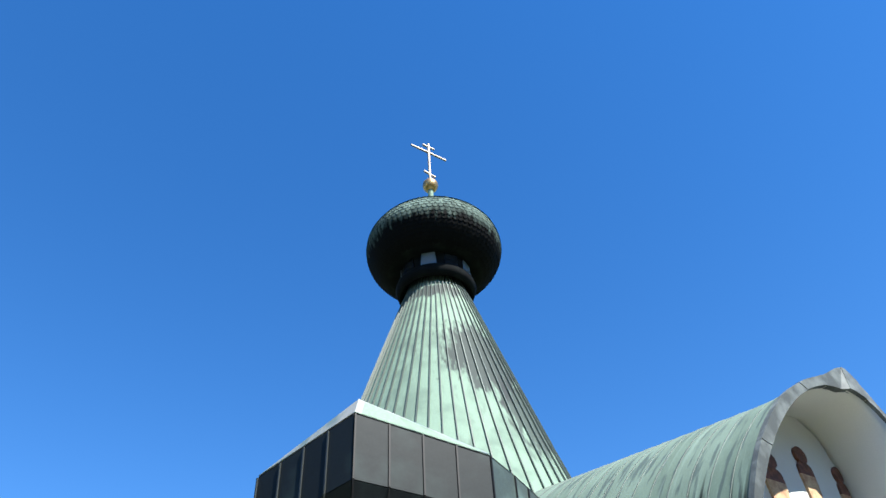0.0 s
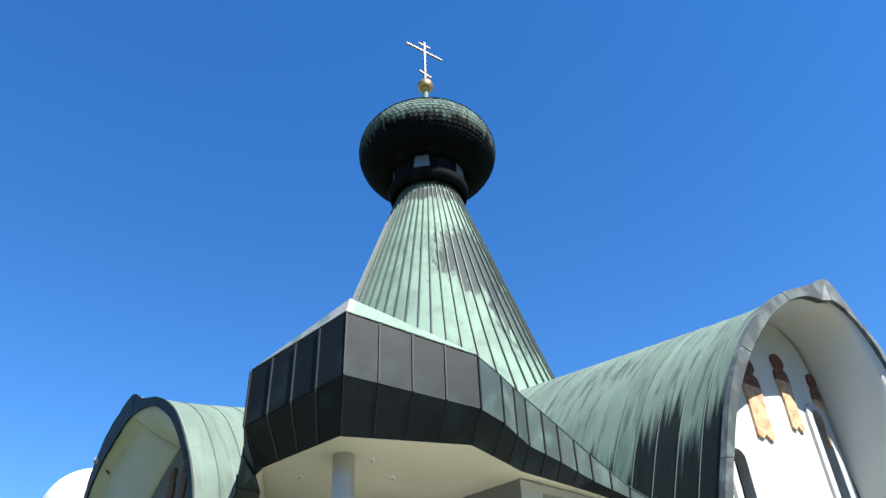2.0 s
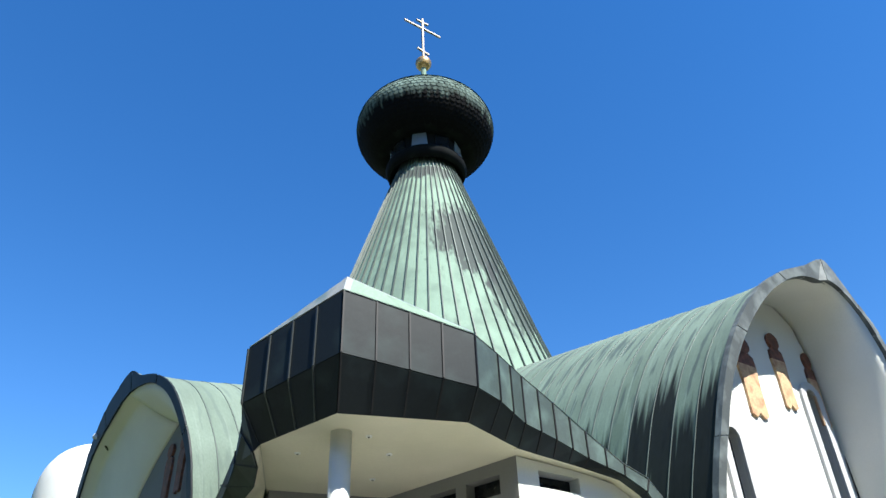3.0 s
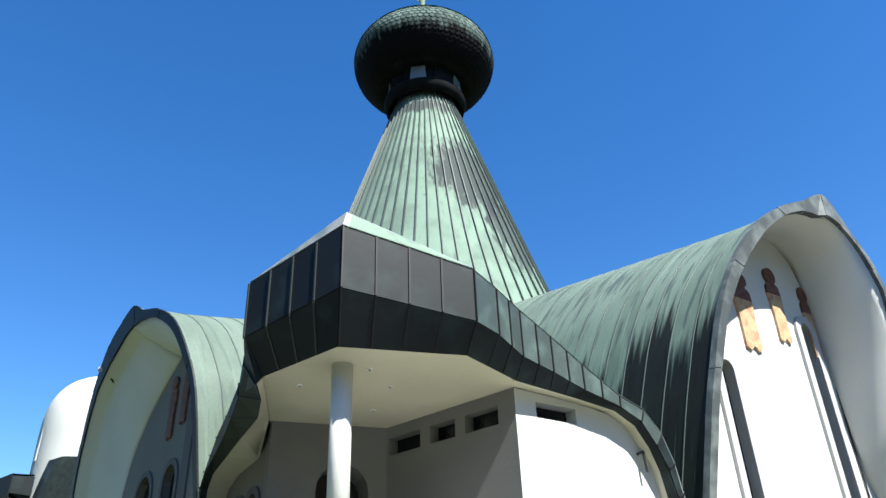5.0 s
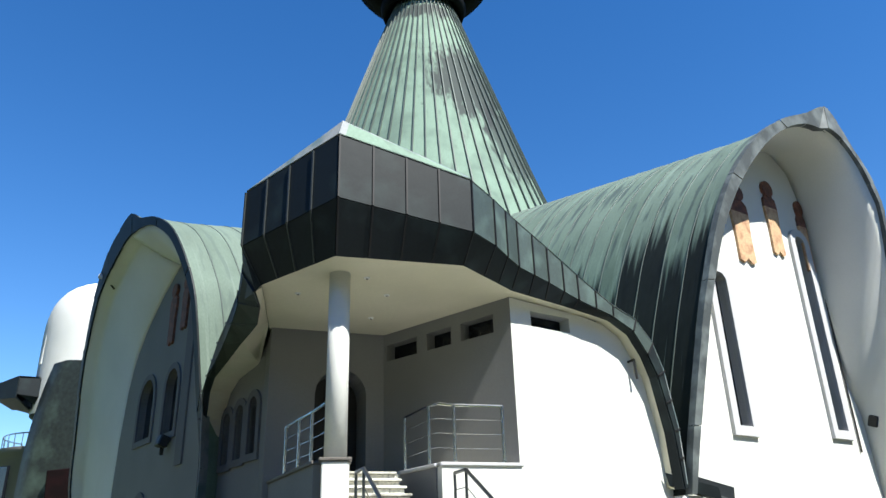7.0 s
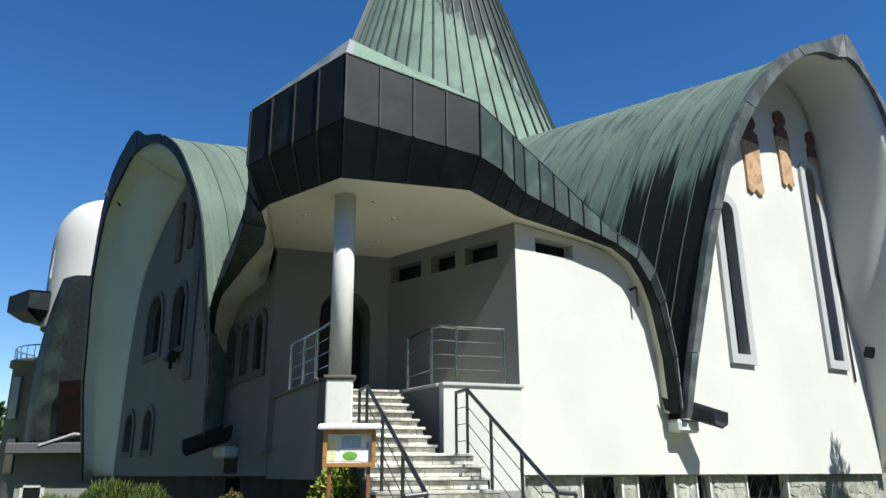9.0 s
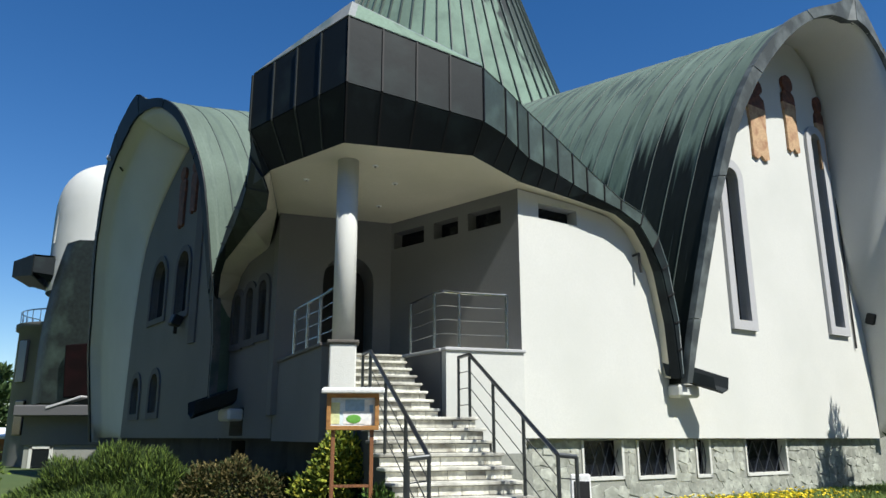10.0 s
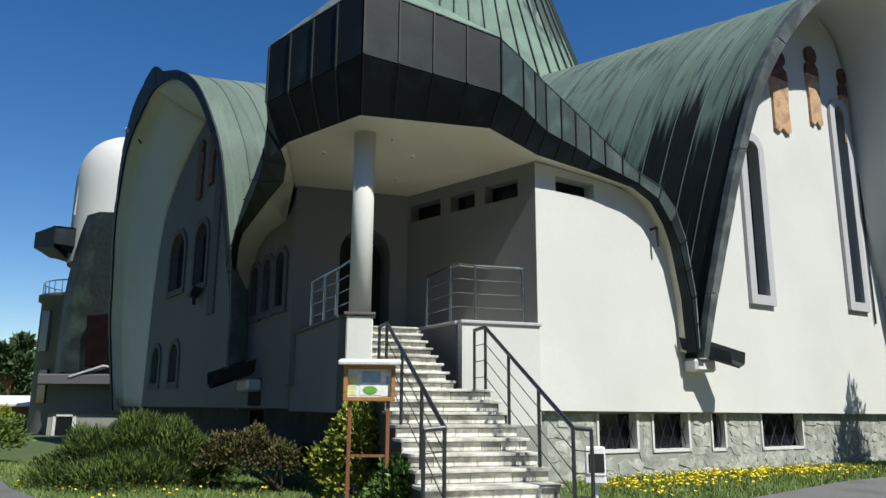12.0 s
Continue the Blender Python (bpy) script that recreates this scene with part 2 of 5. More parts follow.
def bm_grid(bm, rows, flip=False):
    vs = [[bm.verts.new(p) for p in row] for row in rows]
    for a, b in zip(vs, vs[1:]):
        for i in range(len(a) - 1):
            f = (a[i], a[i + 1], b[i + 1], b[i])
            bm.faces.new(f[::-1] if flip else f)
    return vs


def bm_solid(bm, rows, thick):
    """A bent sheet with thickness along its mean normals."""
    n = [[None] * len(r) for r in rows]
    for i, row in enumerate(rows):
        for j in range(len(row)):
            du = Vector(row[min(j + 1, len(row) - 1)]) - Vector(row[max(j - 1, 0)])
            dv = Vector(rows[min(i + 1, len(rows) - 1)][j]) - Vector(rows[max(i - 1, 0)][j])
            c = du.cross(dv)
            n[i][j] = c.normalized() if c.length > 1e-9 else Vector((0, 0, 1))
    back = [[Vector(p) - n[i][j] * thick for j, p in enumerate(row)] for i, row in enumerate(rows)]
    f = bm_grid(bm, rows)
    b = bm_grid(bm, back, True)
    loop_f = f[0] + [r[-1] for r in f[1:]] + f[-1][-2::-1] + [r[0] for r in f[-2:0:-1]]
    loop_b = b[0] + [r[-1] for r in b[1:]] + b[-1][-2::-1] + [r[0] for r in b[-2:0:-1]]
    for i in range(len(loop_f)):
        j = (i + 1) % len(loop_f)
        bm.faces.new((loop_f[j], loop_f[i], loop_b[i], loop_b[j]))


def holed(bm, outer, holes, thick, place):
    """A flat wall with holes: outlines in (u, z), place(u, z, off) to the world; its face at off 0."""
    for off in (0.0, -thick):
        edges = []
        for loop in [outer, *holes]:
            vs = [bm.verts.new(place(u, z, off)) for u, z in loop]
            edges += [bm.edges.new((vs[i], vs[(i + 1) % len(vs)])) for i in range(len(vs))]
        bmesh.ops.triangle_fill(bm, use_beauty=True, use_dissolve=False, edges=edges)
    for loop in [outer, *holes]:
        a = [bm.verts.new(place(u, z, 0.0)) for u, z in loop]
        b = [bm.verts.new(place(u, z, -thick)) for u, z in loop]
        for i in range(len(a)):
            j = (i + 1) % len(a)
            bm.faces.new((a[i], a[j], b[j], b[i]))
    bmesh.ops.remove_doubles(bm, verts=bm.verts, dist=1e-4)
    bmesh.ops.recalc_face_normals(bm, faces=bm.faces)


def arch_loop(u, z0, w, z1, seg=10):
    """An arched opening about u, from z0 up to the crown z1."""
    r = w / 2
    pts = [(u - r, z0), (u + r, z0)]
    for i in range(seg + 1):
        a = math.pi * i / seg
        pts.append((u + r * math.cos(a), z1 - r + r * math.sin(a)))
    return pts


def rect_loop(u0, z0, u1, z1):
    return [(u0, z0), (u1, z0), (u1, z1), (u0, z1)]


def curve_points(ctrl, n):
    """Catmull-Rom through the control points."""
    c = [Vector(p) for p in ctrl]
    c = [c[0] * 2 - c[1], *c, c[-1] * 2 - c[-2]]
    out = []
    for k in range(n + 1):
        x = k / n * (len(c) - 3)
        i = min(int(x), len(c) - 4)
        t = x - i
        p0, p1, p2, p3 = c[i:i + 4]
        out.append(0.5 * (2 * p1 + (p2 - p0) * t + (2 * p0 - 5 * p1 + 4 * p2 - p3) * t * t + (3 * p1 - p0 - 3 * p2 + p3) * t ** 3))
    return out


# ---- plan: two wings at right angles, a porch in the corner between them ----
KR, UR, NR = Vector((1.42, 13.22, 0)), Vector((0.829, 0.559, 0)), Vector((0.559, -0.829, 0))
KL, UL, NL = Vector((-3.48, 15.3, 0)), Vector((-0.602, 0.7986, 0)), Vector((-0.7986, -0.602, 0))
TOWER = Vector((-0.16, 31.4, 0))
BASE_Z, FLOOR_Z, SOFFIT_Z = 1.55, 3.0, 6.1


def wr(u, z, off=0.0):
    return KR + UR * u + NR * off + Vector((0, 0, z))


def wl(u, z, off=0.0):
    return KL + UL * u + NL * off + Vector((0, 0, z))


# ---- ground ----
def ground_z(x, y):
    return 0.33 * min(1.0, max(0.0, (y - 8.0) / 6.0))


bm = bmesh.new()
xs = [-900, -300, -100] + [-40 + 2 * i for i in range(41)] + [100, 300, 900]
ys = [-900, -300, -60, -10, 0, 4, 6, 7, 8, 9, 10, 11, 12, 13, 14, 15, 16, 18, 22, 30, 50, 100, 300, 900]
bm_grid(bm, [[(x, y, ground_z(x, y)) for x in xs] for y in ys])
ground = tagged(part("ground", bm, GRASS), "green mown lawn round the church", "lawn", kind="structure")

# ---- church ----
church = thing("church", (TOWER.x, TOWER.y, 0), "modern white church with green copper roofs and onion tower", "church")


def cpart(name, bm, mat, parent=None, label="", smooth=False):
    ob = part(name, bm, mat, None, label, smooth)
    ob.parent = parent or church
    ob.matrix_parent_inverse = Matrix.Translation(-Vector(church.location)) if ob.parent == church else Matrix.Identity(4)
    return ob


R_HALF = [(6.4, 2.6), (6.0, 4.18), (5.6, 5.64), (5.17, 7.05), (4.8, 7.95), (3.85, 9.92), (3.0, 10.98), (1.75, 12.0), (0.65, 12.5), (0.0, 12.82)]
L_HALF = [(6.5, 1.4), (6.3, 3.6), (6.05, 5.4), (5.7, 7.0), (4.95, 8.5), (4.2, 9.4), (3.1, 10.3), (1.8, 10.95), (0.7, 11.25), (0.0, 11.55)]
# mouths of the two hoods: outer roof edge (a soft ogee point) and inner soffit edge (a plain arch), along the wall and up
R_OUTER = [(3.9, 2.6), (4.06, 3.89), (4.44, 5.8), (4.74, 6.98), (5.18, 8.35), (5.91, 9.73), (7.0, 10.98), (8.04, 11.74), (9.2, 12.28), (10.22, 12.77), (10.75, 12.45), (11.25, 11.6), (11.65, 10.8), (11.78, 9.6), (11.9, 8.0), (12.1, 5.5), (12.5, 2.6)]
R_INNER = [(4.03, 2.6), (4.25, 3.9), (4.65, 5.8), (4.96, 7.02), (5.4, 8.28), (6.2, 9.66), (7.3, 10.9), (8.3, 11.63), (9.3, 12.05), (10.1, 12.13), (10.7, 11.95), (11.15, 11.45), (11.45, 10.7), (11.66, 9.5), (11.8, 8.0), (12.0, 5.5), (12.4, 2.6)]
L_OUTER = [(2.55, 2.0), (2.68, 5.24), (2.72, 7.3), (3.1, 8.45), (4.04, 9.74), (5.3, 10.58), (6.75, 11.1), (7.6, 11.52), (8.8, 11.45), (10.2, 11.15), (11.97, 10.13), (13.34, 8.68), (14.28, 7.28), (15.06, 5.44), (15.52, 4.1), (15.8, 1.4)]
L_INNER = [(2.8, 2.0), (2.9, 4.9), (2.95, 7.2), (3.3, 8.3), (4.2, 9.55), (5.4, 10.38), (6.6, 10.8), (7.6, 10.97), (8.7, 10.9), (10.0, 10.6), (11.75, 9.88), (13.12, 8.57), (14.05, 7.16), (14.85, 5.4), (15.32, 4.1), (15.6, 1.4)]


def top_at(half, w):
    """Height of the vault's inside at a distance w from its axis."""
    w = abs(w) + 0.3
    pts = [(a, b) for a, b in half][::-1]
    if w >= pts[-1][0]:
        return pts[-1][1]
    for (a, za), (b, zb) in zip(pts, pts[1:]):
        if a <= w <= b:
            return za + (zb - za) * (w - a) / max(b - a, 1e-6) - 0.32
    return pts[-1][1]


def vault(place, outer, inner, peak, lean0, lean1, length, rise, sag, swing, depth, skin, rim_skin, name_label):
    """A barrel roof that flares to a leaning pointed hood in front of its gable wall."""
    n = (len(outer) - 1) * 4
    out_c, in_c = [curve_points([(u, z, 0) for u, z in c], n) for c in (outer, inner)]
    zlo, zhi = outer[0][1], max(z for _, z in outer)

    def ring(s, inset=0.0, lift=0.0):
        pts = []
        for a, b in zip(out_c, in_c):
            p = a + (b - a) * inset
            p = p + (p - Vector((peak, 4.0, 0))).normalized() * lift
            u, z = p.x, p.y
            lean = lean0 + (lean1 - lean0) * (z - 2.5) / 10
            if a.x > peak:
                lean += swing * min(1.0, max(0.0, (zhi - z) / 2.7))
            k = max(0.0, (z - zlo) / (zhi - zlo))
            zz = z + rise * s * k - sag * k * min(1.0, max(0.0, s) / 0.8) * (1 - s / length)
            if s > 0.2 and abs(u - peak) < 0.9:
                zz -= 0.28 * (1 - abs(u - peak) / 0.9) * (1 - inset)
            pts.append(place(u, zz, lean * (1 - s / length) - s))
        return pts

    def strip(rows, name, mat, parent=None, label="", smooth=True, flip=False, pitch=()):
        bm = bmesh.new()
        bm_grid(bm, rows, flip)
        ob = cpart(name, bm, mat, parent, label, smooth)
        if pitch:
            flow = ob.data.attributes.new("flow", "FLOAT_VECTOR", "POINT")
            flow.data.foreach_set("vector", [c for s, row in zip(pitch, rows) for p in row for c in (s, 0.0, p.z)])
        return ob

    steps = [0, 0.12, 0.3, 0.6] + [0.6 + (length - 0.6) * i / 16 for i in range(1, 17)]
    roof = strip([ring(s) for s in steps], "vaulted_roof", skin, None, name_label, True, True, steps)
    strip([ring(s, 1.0) for s in steps[:-4]], "soffit", STUCCO, None, "white plaster underside of the hood")
    # rim: folded sheet-metal lengths round the mouth of the hood, lapped at their joints
    a, b, c, d = ring(-depth, -0.12), ring(-depth, 1.05), ring(depth * 2.5, 1.05), ring(depth * 2, -0.05, 0.02)
    for i in range(0, n, 4):
        e = 0.012 * ((i // 4) % 2)
        j = min(i + 5, n + 1)
        lap = Vector((0, 0, e)) + (place(0, 0, e) - place(0, 0, 0))
        strip([[p + lap for p in r_[i:j]] for r_ in (c, b, a, d)], "rim", rim_skin, roof, "", False)
    # standing seams across the vault
    for i in range(1, int(length / 0.62)):
        s = 0.62 * i
        strip([ring(s - 0.014), ring(s - 0.014, 0.0, 0.012), ring(s + 0.014, 0.0, 0.012), ring(s + 0.014)], "seam", SEAMDARK, roof)
    return roof, ring


_, right_ring = vault(wr, R_OUTER, R_INNER, 10.22, 0.4, 1.75, 13.0, 0.20, 0.22, 0.55, 0.05, VAULT_PATINA, RIM, "green patinated copper barrel roof with black streaks")
_, left_ring = vault(wl, L_OUTER, L_INNER, 7.7, 0.05, 1.5, 11.0, 0.19, 0.1, 0.0, 0.015, LEFT_PATINA, DARK, "pale green patinated copper barrel roof")

# tower cone, lantern, onion and cross
bm = bmesh.new()
bm_lathe(bm, [(7.6, 10.0), (4.98, 17.65), (4.92, 17.85), (3.38, 22.6), (1.88, 27.25), (1.82, 27.3), (1.42, 28.6), (1.35, 28.7)], 96, TOWER.x, TOWER.y)
cone = cpart("cone_roof", bm, PATINA, None, "tall green patinated copper cone", True)
SEAMS = 60
for i in range(SEAMS):
    a = 2 * math.pi * i / SEAMS
    bm = bmesh.new()
    ca, sa = math.cos(a), math.sin(a)
    for (r0, z0), (r1, z1) in (((7.6, 10.0), (4.98, 17.65)), ((4.98, 17.65), (4.92, 17.85)), ((4.92, 17.85), (3.38, 22.6)), ((3.38, 22.6), (1.86, 27.25)), ((1.82, 27.3), (1.42, 28.6))):
        w = 0.022
        q = []
        for r, z in ((r0, z0), (r1, z1)):
            for e, k in ((0.0, w), (0.09, w), (0.09, -w), (0.0, -w)):
                q.append(bm.verts.new((TOWER.x + (r + e) * ca - k * sa, TOWER.y + (r + e) * sa + k * ca, z)))
        for j in range(3):
            bm.faces.new((q[j], q[j + 1], q[j + 5], q[j + 4]))
    cpart("seam", bm, SEAMDARK, cone)
bm = bmesh.new()
bm_lathe(bm, [(7.6, 0.0), (7.6, 10.0)], 48, TOWER.x, TOWER.y)
cpart("drum_wall", bm, STUCCO)
bm = bmesh.new()
bm_lathe(bm, [(1.5, 28.55), (1.95, 27.85), (2.05, 27.75), (2.25, 28.35), (2.2, 28.5), (1.95, 28.5), (1.95, 29.7)], 64, TOWER.x, TOWER.y)
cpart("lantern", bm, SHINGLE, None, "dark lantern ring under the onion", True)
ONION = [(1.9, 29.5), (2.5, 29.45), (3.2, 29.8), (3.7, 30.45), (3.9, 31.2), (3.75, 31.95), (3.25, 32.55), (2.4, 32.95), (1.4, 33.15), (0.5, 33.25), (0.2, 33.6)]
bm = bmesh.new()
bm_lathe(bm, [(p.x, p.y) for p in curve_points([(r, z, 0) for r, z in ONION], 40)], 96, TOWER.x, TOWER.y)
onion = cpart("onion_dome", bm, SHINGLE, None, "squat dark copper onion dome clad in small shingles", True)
bm = bmesh.new()
bm_rod(bm, TOWER + Vector((0, 0, 33.2)), TOWER + Vector((0, 0, 37.0)), 0.17, 12)
cpart("neck", bm, PATINA)
bm = bmesh.new()
bmesh.ops.create_uvsphere(bm, u_segments=24, v_segments=16, radius=0.5, matrix=Matrix.Translation(TOWER + Vector((0, 0, 37.2))))
cpart("gilded_ball", bm, GOLD, None, "gilded ball under the cross", True)
cross = thing("tower_cross", TOWER + Vector((0, 0, 37.6)), "gilded three-bar orthodox cross on the tower", "cross")
tilt = math.atan2(UR.y, UR.x)
for name, length, z, lean in (("upright", 4.0, 1.9, None), ("main_bar", 2.75, 2.95, 0), ("upper_bar", 0.9, 3.55, 0), ("foot_bar", 0.9, 0.75, 12)):
    bm = bmesh.new()
    if lean is None:
        bm_box(bm, pose(0, 0, z, 0, 0, math.degrees(tilt)), 0.15, 0.13, length, 0.02)
    else:
        bm_box(bm, pose(0, 0, z, 0, lean, math.degrees(tilt)), length, 0.12, 0.15, 0.02)
    part(name, bm, GILT, cross)

# ---- gable walls, corner block and plinth ----
def drape_top(u):
    """Height of the corner block's white wall under its sweeping roof edge."""
    pts = [(-1, 6.1), (0.0, 6.09), (1.35, 6.03), (2.3, 5.96), (2.9, 5.7), (3.25, 5.3), (3.5, 4.9), (3.75, 3.8), (3.85, 2.75), (4.2, 2.6)]
    for (a, za), (b, zb) in zip(pts, pts[1:]):
        if a <= u <= b:
            return za + (zb - za) * (u - a) / (b - a)
    return 2.5


def window(place, u, z0, w, z1, recess=0.22, surround=0.13, proud=0.05, trim=None):
    """An arched window: plaster surround, dark pane set back in the opening, sill."""
    root = bmesh.new()
    inner, outer = arch_loop(u, z0, w, z1), arch_loop(u, z0 - surround, w + 2 * surround, z1 + surround)
    for a, b, o0, o1 in ((outer, inner, proud, proud), (outer, outer, 0.0, proud), (inner, inner, proud, -recess)):
        va = [root.verts.new(place(x, z, o0)) for x, z in a]
        vb = [root.verts.new(place(x, z, o1)) for x, z in b]
        for i in range(len(va)):
            j = (i + 1) % len(va)
            root.faces.new((va[i], va[j], vb[j], vb[i]))
    bmesh.ops.remove_doubles(root, verts=root.verts, dist=1e-4)
    bmesh.ops.recalc_face_normals(root, faces=root.faces)
    win = cpart("window", root, trim or TRIM, None, "arched window with a grey plaster surround")
    bm = bmesh.new()
    bm.faces.new([bm.verts.new(place(x, z, -recess + 0.03)) for x, z in arch_loop(u, z0, w, z1)])
    cpart("pane", bm, GLASS, win)
    return win


R_WINDOWS = [(6.63, 4.14, 0.48, 7.85), (10.7, 4.3, 0.48, 9.68)]
L_WINDOWS = [(8.4, 5.0, 1.35, 6.75), (6.2, 4.9, 1.0, 6.65), (9.85, 2.25, 0.75, 3.35), (7.95, 2.25, 0.75, 3.35)]
L_TRIO = [(2.0, 3.62, 0.42, 4.75), (1.3, 3.66, 0.42, 4.82), (0.6, 3.7, 0.42, 4.88)]

us = [0.0, 0.7, 1.3, 1.9, 2.4, 2.8, 3.0, 3.2, 3.4, 3.6, 3.8, 3.95]
top = [(u, drape_top(u)) for u in us]
us2 = [4.05 + 0.15 * i for i in range(48)]
top += [(u, max(2.6, top_at(R_HALF, u - 10.15))) for u in us2 if u < 9.6]
RIGHT_COVE = [(12.12, 1.5), (12.12, 2.6), (12.06, 3.8), (11.95, 4.8), (11.55, 5.9), (11.45, 7.8), (11.42, 8.9), (11.28, 10.9), (10.98, 11.8), (10.1, 12.38)]
outer = [(0.0, BASE_Z)] + RIGHT_COVE + top[::-1]
bm = bmesh.new()
EAVE_SLOT = rect_loop(0.5, 5.6, 1.5, 5.9)
holed(bm, outer, [arch_loop(*w) for w in R_WINDOWS] + [EAVE_SLOT], 0.3, wr)
wall_r = cpart("wall", bm, STUCCO, None, "white stucco gable wall")
for w in R_WINDOWS:
    window(wr, *w, surround=0.22, proud=0.09)
bm = bmesh.new()
bm.faces.new([bm.verts.new(wr(u, z, -0.27)) for u, z in EAVE_SLOT])
cpart("pane", bm, GLASS)
# left wing
LEFT_COVE = [(11.2, 1.4), (11.15, 2.6), (11.0, 4.6), (10.7, 6.5), (10.2, 7.7), (9.2, 8.6), (8.0, 9.3), (6.6, 9.9)]


def left_cove_z(u):
    if u <= 6.6:
        return 20.0
    for (a, za), (b, zb) in zip(LEFT_COVE, LEFT_COVE[1:]):
        if b <= u <= a:
            return za + (zb - za) * (a - u) / (a - b)
    return 1.6


def cove(ring, wall_pts, side, facing, reveal=0.0):
    """Plaster cove from the mouth of the hood back to the edge of the gable wall."""
    pts = ring(0.05, 1.0)
    top_i = max(range(len(pts)), key=lambda i: pts[i].z)
    half = pts[top_i:] if side > 0 else pts[:top_i + 1][::-1]
    n = len(half)
    back = curve_points(wall_pts[::-1], n - 1)
    bm = bmesh.new()
    rows = []
    if reveal:
        rows.append(half)
        half = [p - facing * reveal for p in half]
    for i in range(11):
        k = i / 10
        side_k = 1 - (1 - k) ** 1.5
        row = []
        for a, b in zip(half, back):
            deep_ = facing * (b - a).dot(facing)
            row.append(a + deep_ * k + (b - a - deep_) * side_k)
        rows.append(row)
    bm_solid(bm, rows, 0.03)
    bmesh.ops.recalc_face_normals(bm, faces=bm.faces)
    cpart("cove", bm, STUCCO, None, "curved plaster lining of the hood", True)


cove(right_ring, [wr(u, z, -0.02) for u, z in RIGHT_COVE], 1, NR)
cove(left_ring, [wl(u, z, -0.02) for u, z in LEFT_COVE], 1, NL, 0.3)
INNER_COVE = [(2.8, 1.5), (2.82, 3.2), (2.9, 5.2), (3.15, 6.9), (3.9, 8.2), (5.1, 9.3), (6.6, 9.9)]
cove(left_ring, [wl(u, z, -0.02) for u, z in INNER_COVE], -1, NL)
us3 = [2.2 + 0.3 * i for i in range(41)]
top = [(-0.1, 6.05), (1.2, 5.75), (2.3, 5.5), (2.7, 5.0), (2.85, 4.5)] + [(u, min(top_at(L_HALF, u - 8.4) + 0.3, left_cove_z(u))) for u in us3 if 2.9 < u < 11.15]
outer = [(-0.1, BASE_Z), (11.18, BASE_Z)] + top[::-1]
bm = bmesh.new()
holed(bm, outer, [arch_loop(*w) for w in L_WINDOWS + L_TRIO] + [rect_loop(1.35, 1.6, 2.1, 2.2)], 0.35, wl)
# this gable's shade is in its stucco colour
cpart("wall", bm, SHADESTUCCO, None, "stucco gable wall darkened for shade")
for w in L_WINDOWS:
    window(wl, *w, surround=0.17, trim=SHADETRIM)
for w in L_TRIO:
    window(wl, *w, surround=0.15, trim=SHADETRIM)
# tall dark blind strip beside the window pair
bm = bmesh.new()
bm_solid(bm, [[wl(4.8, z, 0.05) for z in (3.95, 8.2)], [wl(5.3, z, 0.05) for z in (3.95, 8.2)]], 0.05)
cpart("blind_strip", bm, SHADETRIM)

# porch walls
IC, BL, C2 = Vector((-1.10, 15.6, 0)), Vector((-2.65, 15.04, 0)), Vector((-3.48, 15.3, 0))


def between(a, b):
    d = (b - a).normalized()
    n = Vector((d.y, -d.x, 0))
    return lambda u, z, off=0.0: a + d * u + n * off + Vector((0, 0, z)), (b - a).length


pw, plen = between(IC, KR)
slots = [rect_loop(a, 5.5, b, 5.86) for a, b in ((0.08, 1.0), (1.28, 1.96), (2.22, 3.05))]
bm = bmesh.new()
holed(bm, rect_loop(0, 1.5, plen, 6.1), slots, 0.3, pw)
cpart("porch_wall", bm, SHADESTUCCO, None, "stucco porch wall with three slots, darkened for shade")
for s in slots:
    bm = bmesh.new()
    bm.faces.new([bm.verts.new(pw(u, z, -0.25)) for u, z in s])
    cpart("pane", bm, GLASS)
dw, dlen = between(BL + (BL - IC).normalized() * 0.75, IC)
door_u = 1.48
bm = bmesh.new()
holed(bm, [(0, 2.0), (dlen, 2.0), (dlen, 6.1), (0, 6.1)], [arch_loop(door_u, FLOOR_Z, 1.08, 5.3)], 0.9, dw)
cpart("porch_wall", bm, SHADESTUCCO, None, "stucco wall round the arched doorway, darkened for shade")
bm = bmesh.new()
holed(bm, arch_loop(door_u, FLOOR_Z, 1.08, 5.3), [], 0.06, lambda u, z, off: dw(u, z, off - 0.82))
door = cpart("door", bm, DOORWOOD, None, "dark arched wooden entrance door")

# plinth of rubble stone with basement windows
PLINTH_WINDOWS = [(1.49, 0.78, 2.6, 1.5), (2.97, 0.76, 4.1, 1.5), (4.75, 0.74, 5.25, 1.5), (6.45, 0.72, 8.06, 1.5)]
bm = bmesh.new()
holed(bm, rect_loop(-0.4, -0.3, 14.5, BASE_Z), [rect_loop(*w) for w in PLINTH_WINDOWS], 0.4, lambda u, z, off: wr(u, z, off - 0.16))
plinth = cpart("plinth", bm, MORTAR, None, "grey rubble stone plinth")
bm = bmesh.new()
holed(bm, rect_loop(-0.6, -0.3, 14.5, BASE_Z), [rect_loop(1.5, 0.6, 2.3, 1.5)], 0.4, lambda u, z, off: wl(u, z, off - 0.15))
cpart("plinth", bm, SHADEPLINTH, None, "rendered plinth darkened for deep shade")
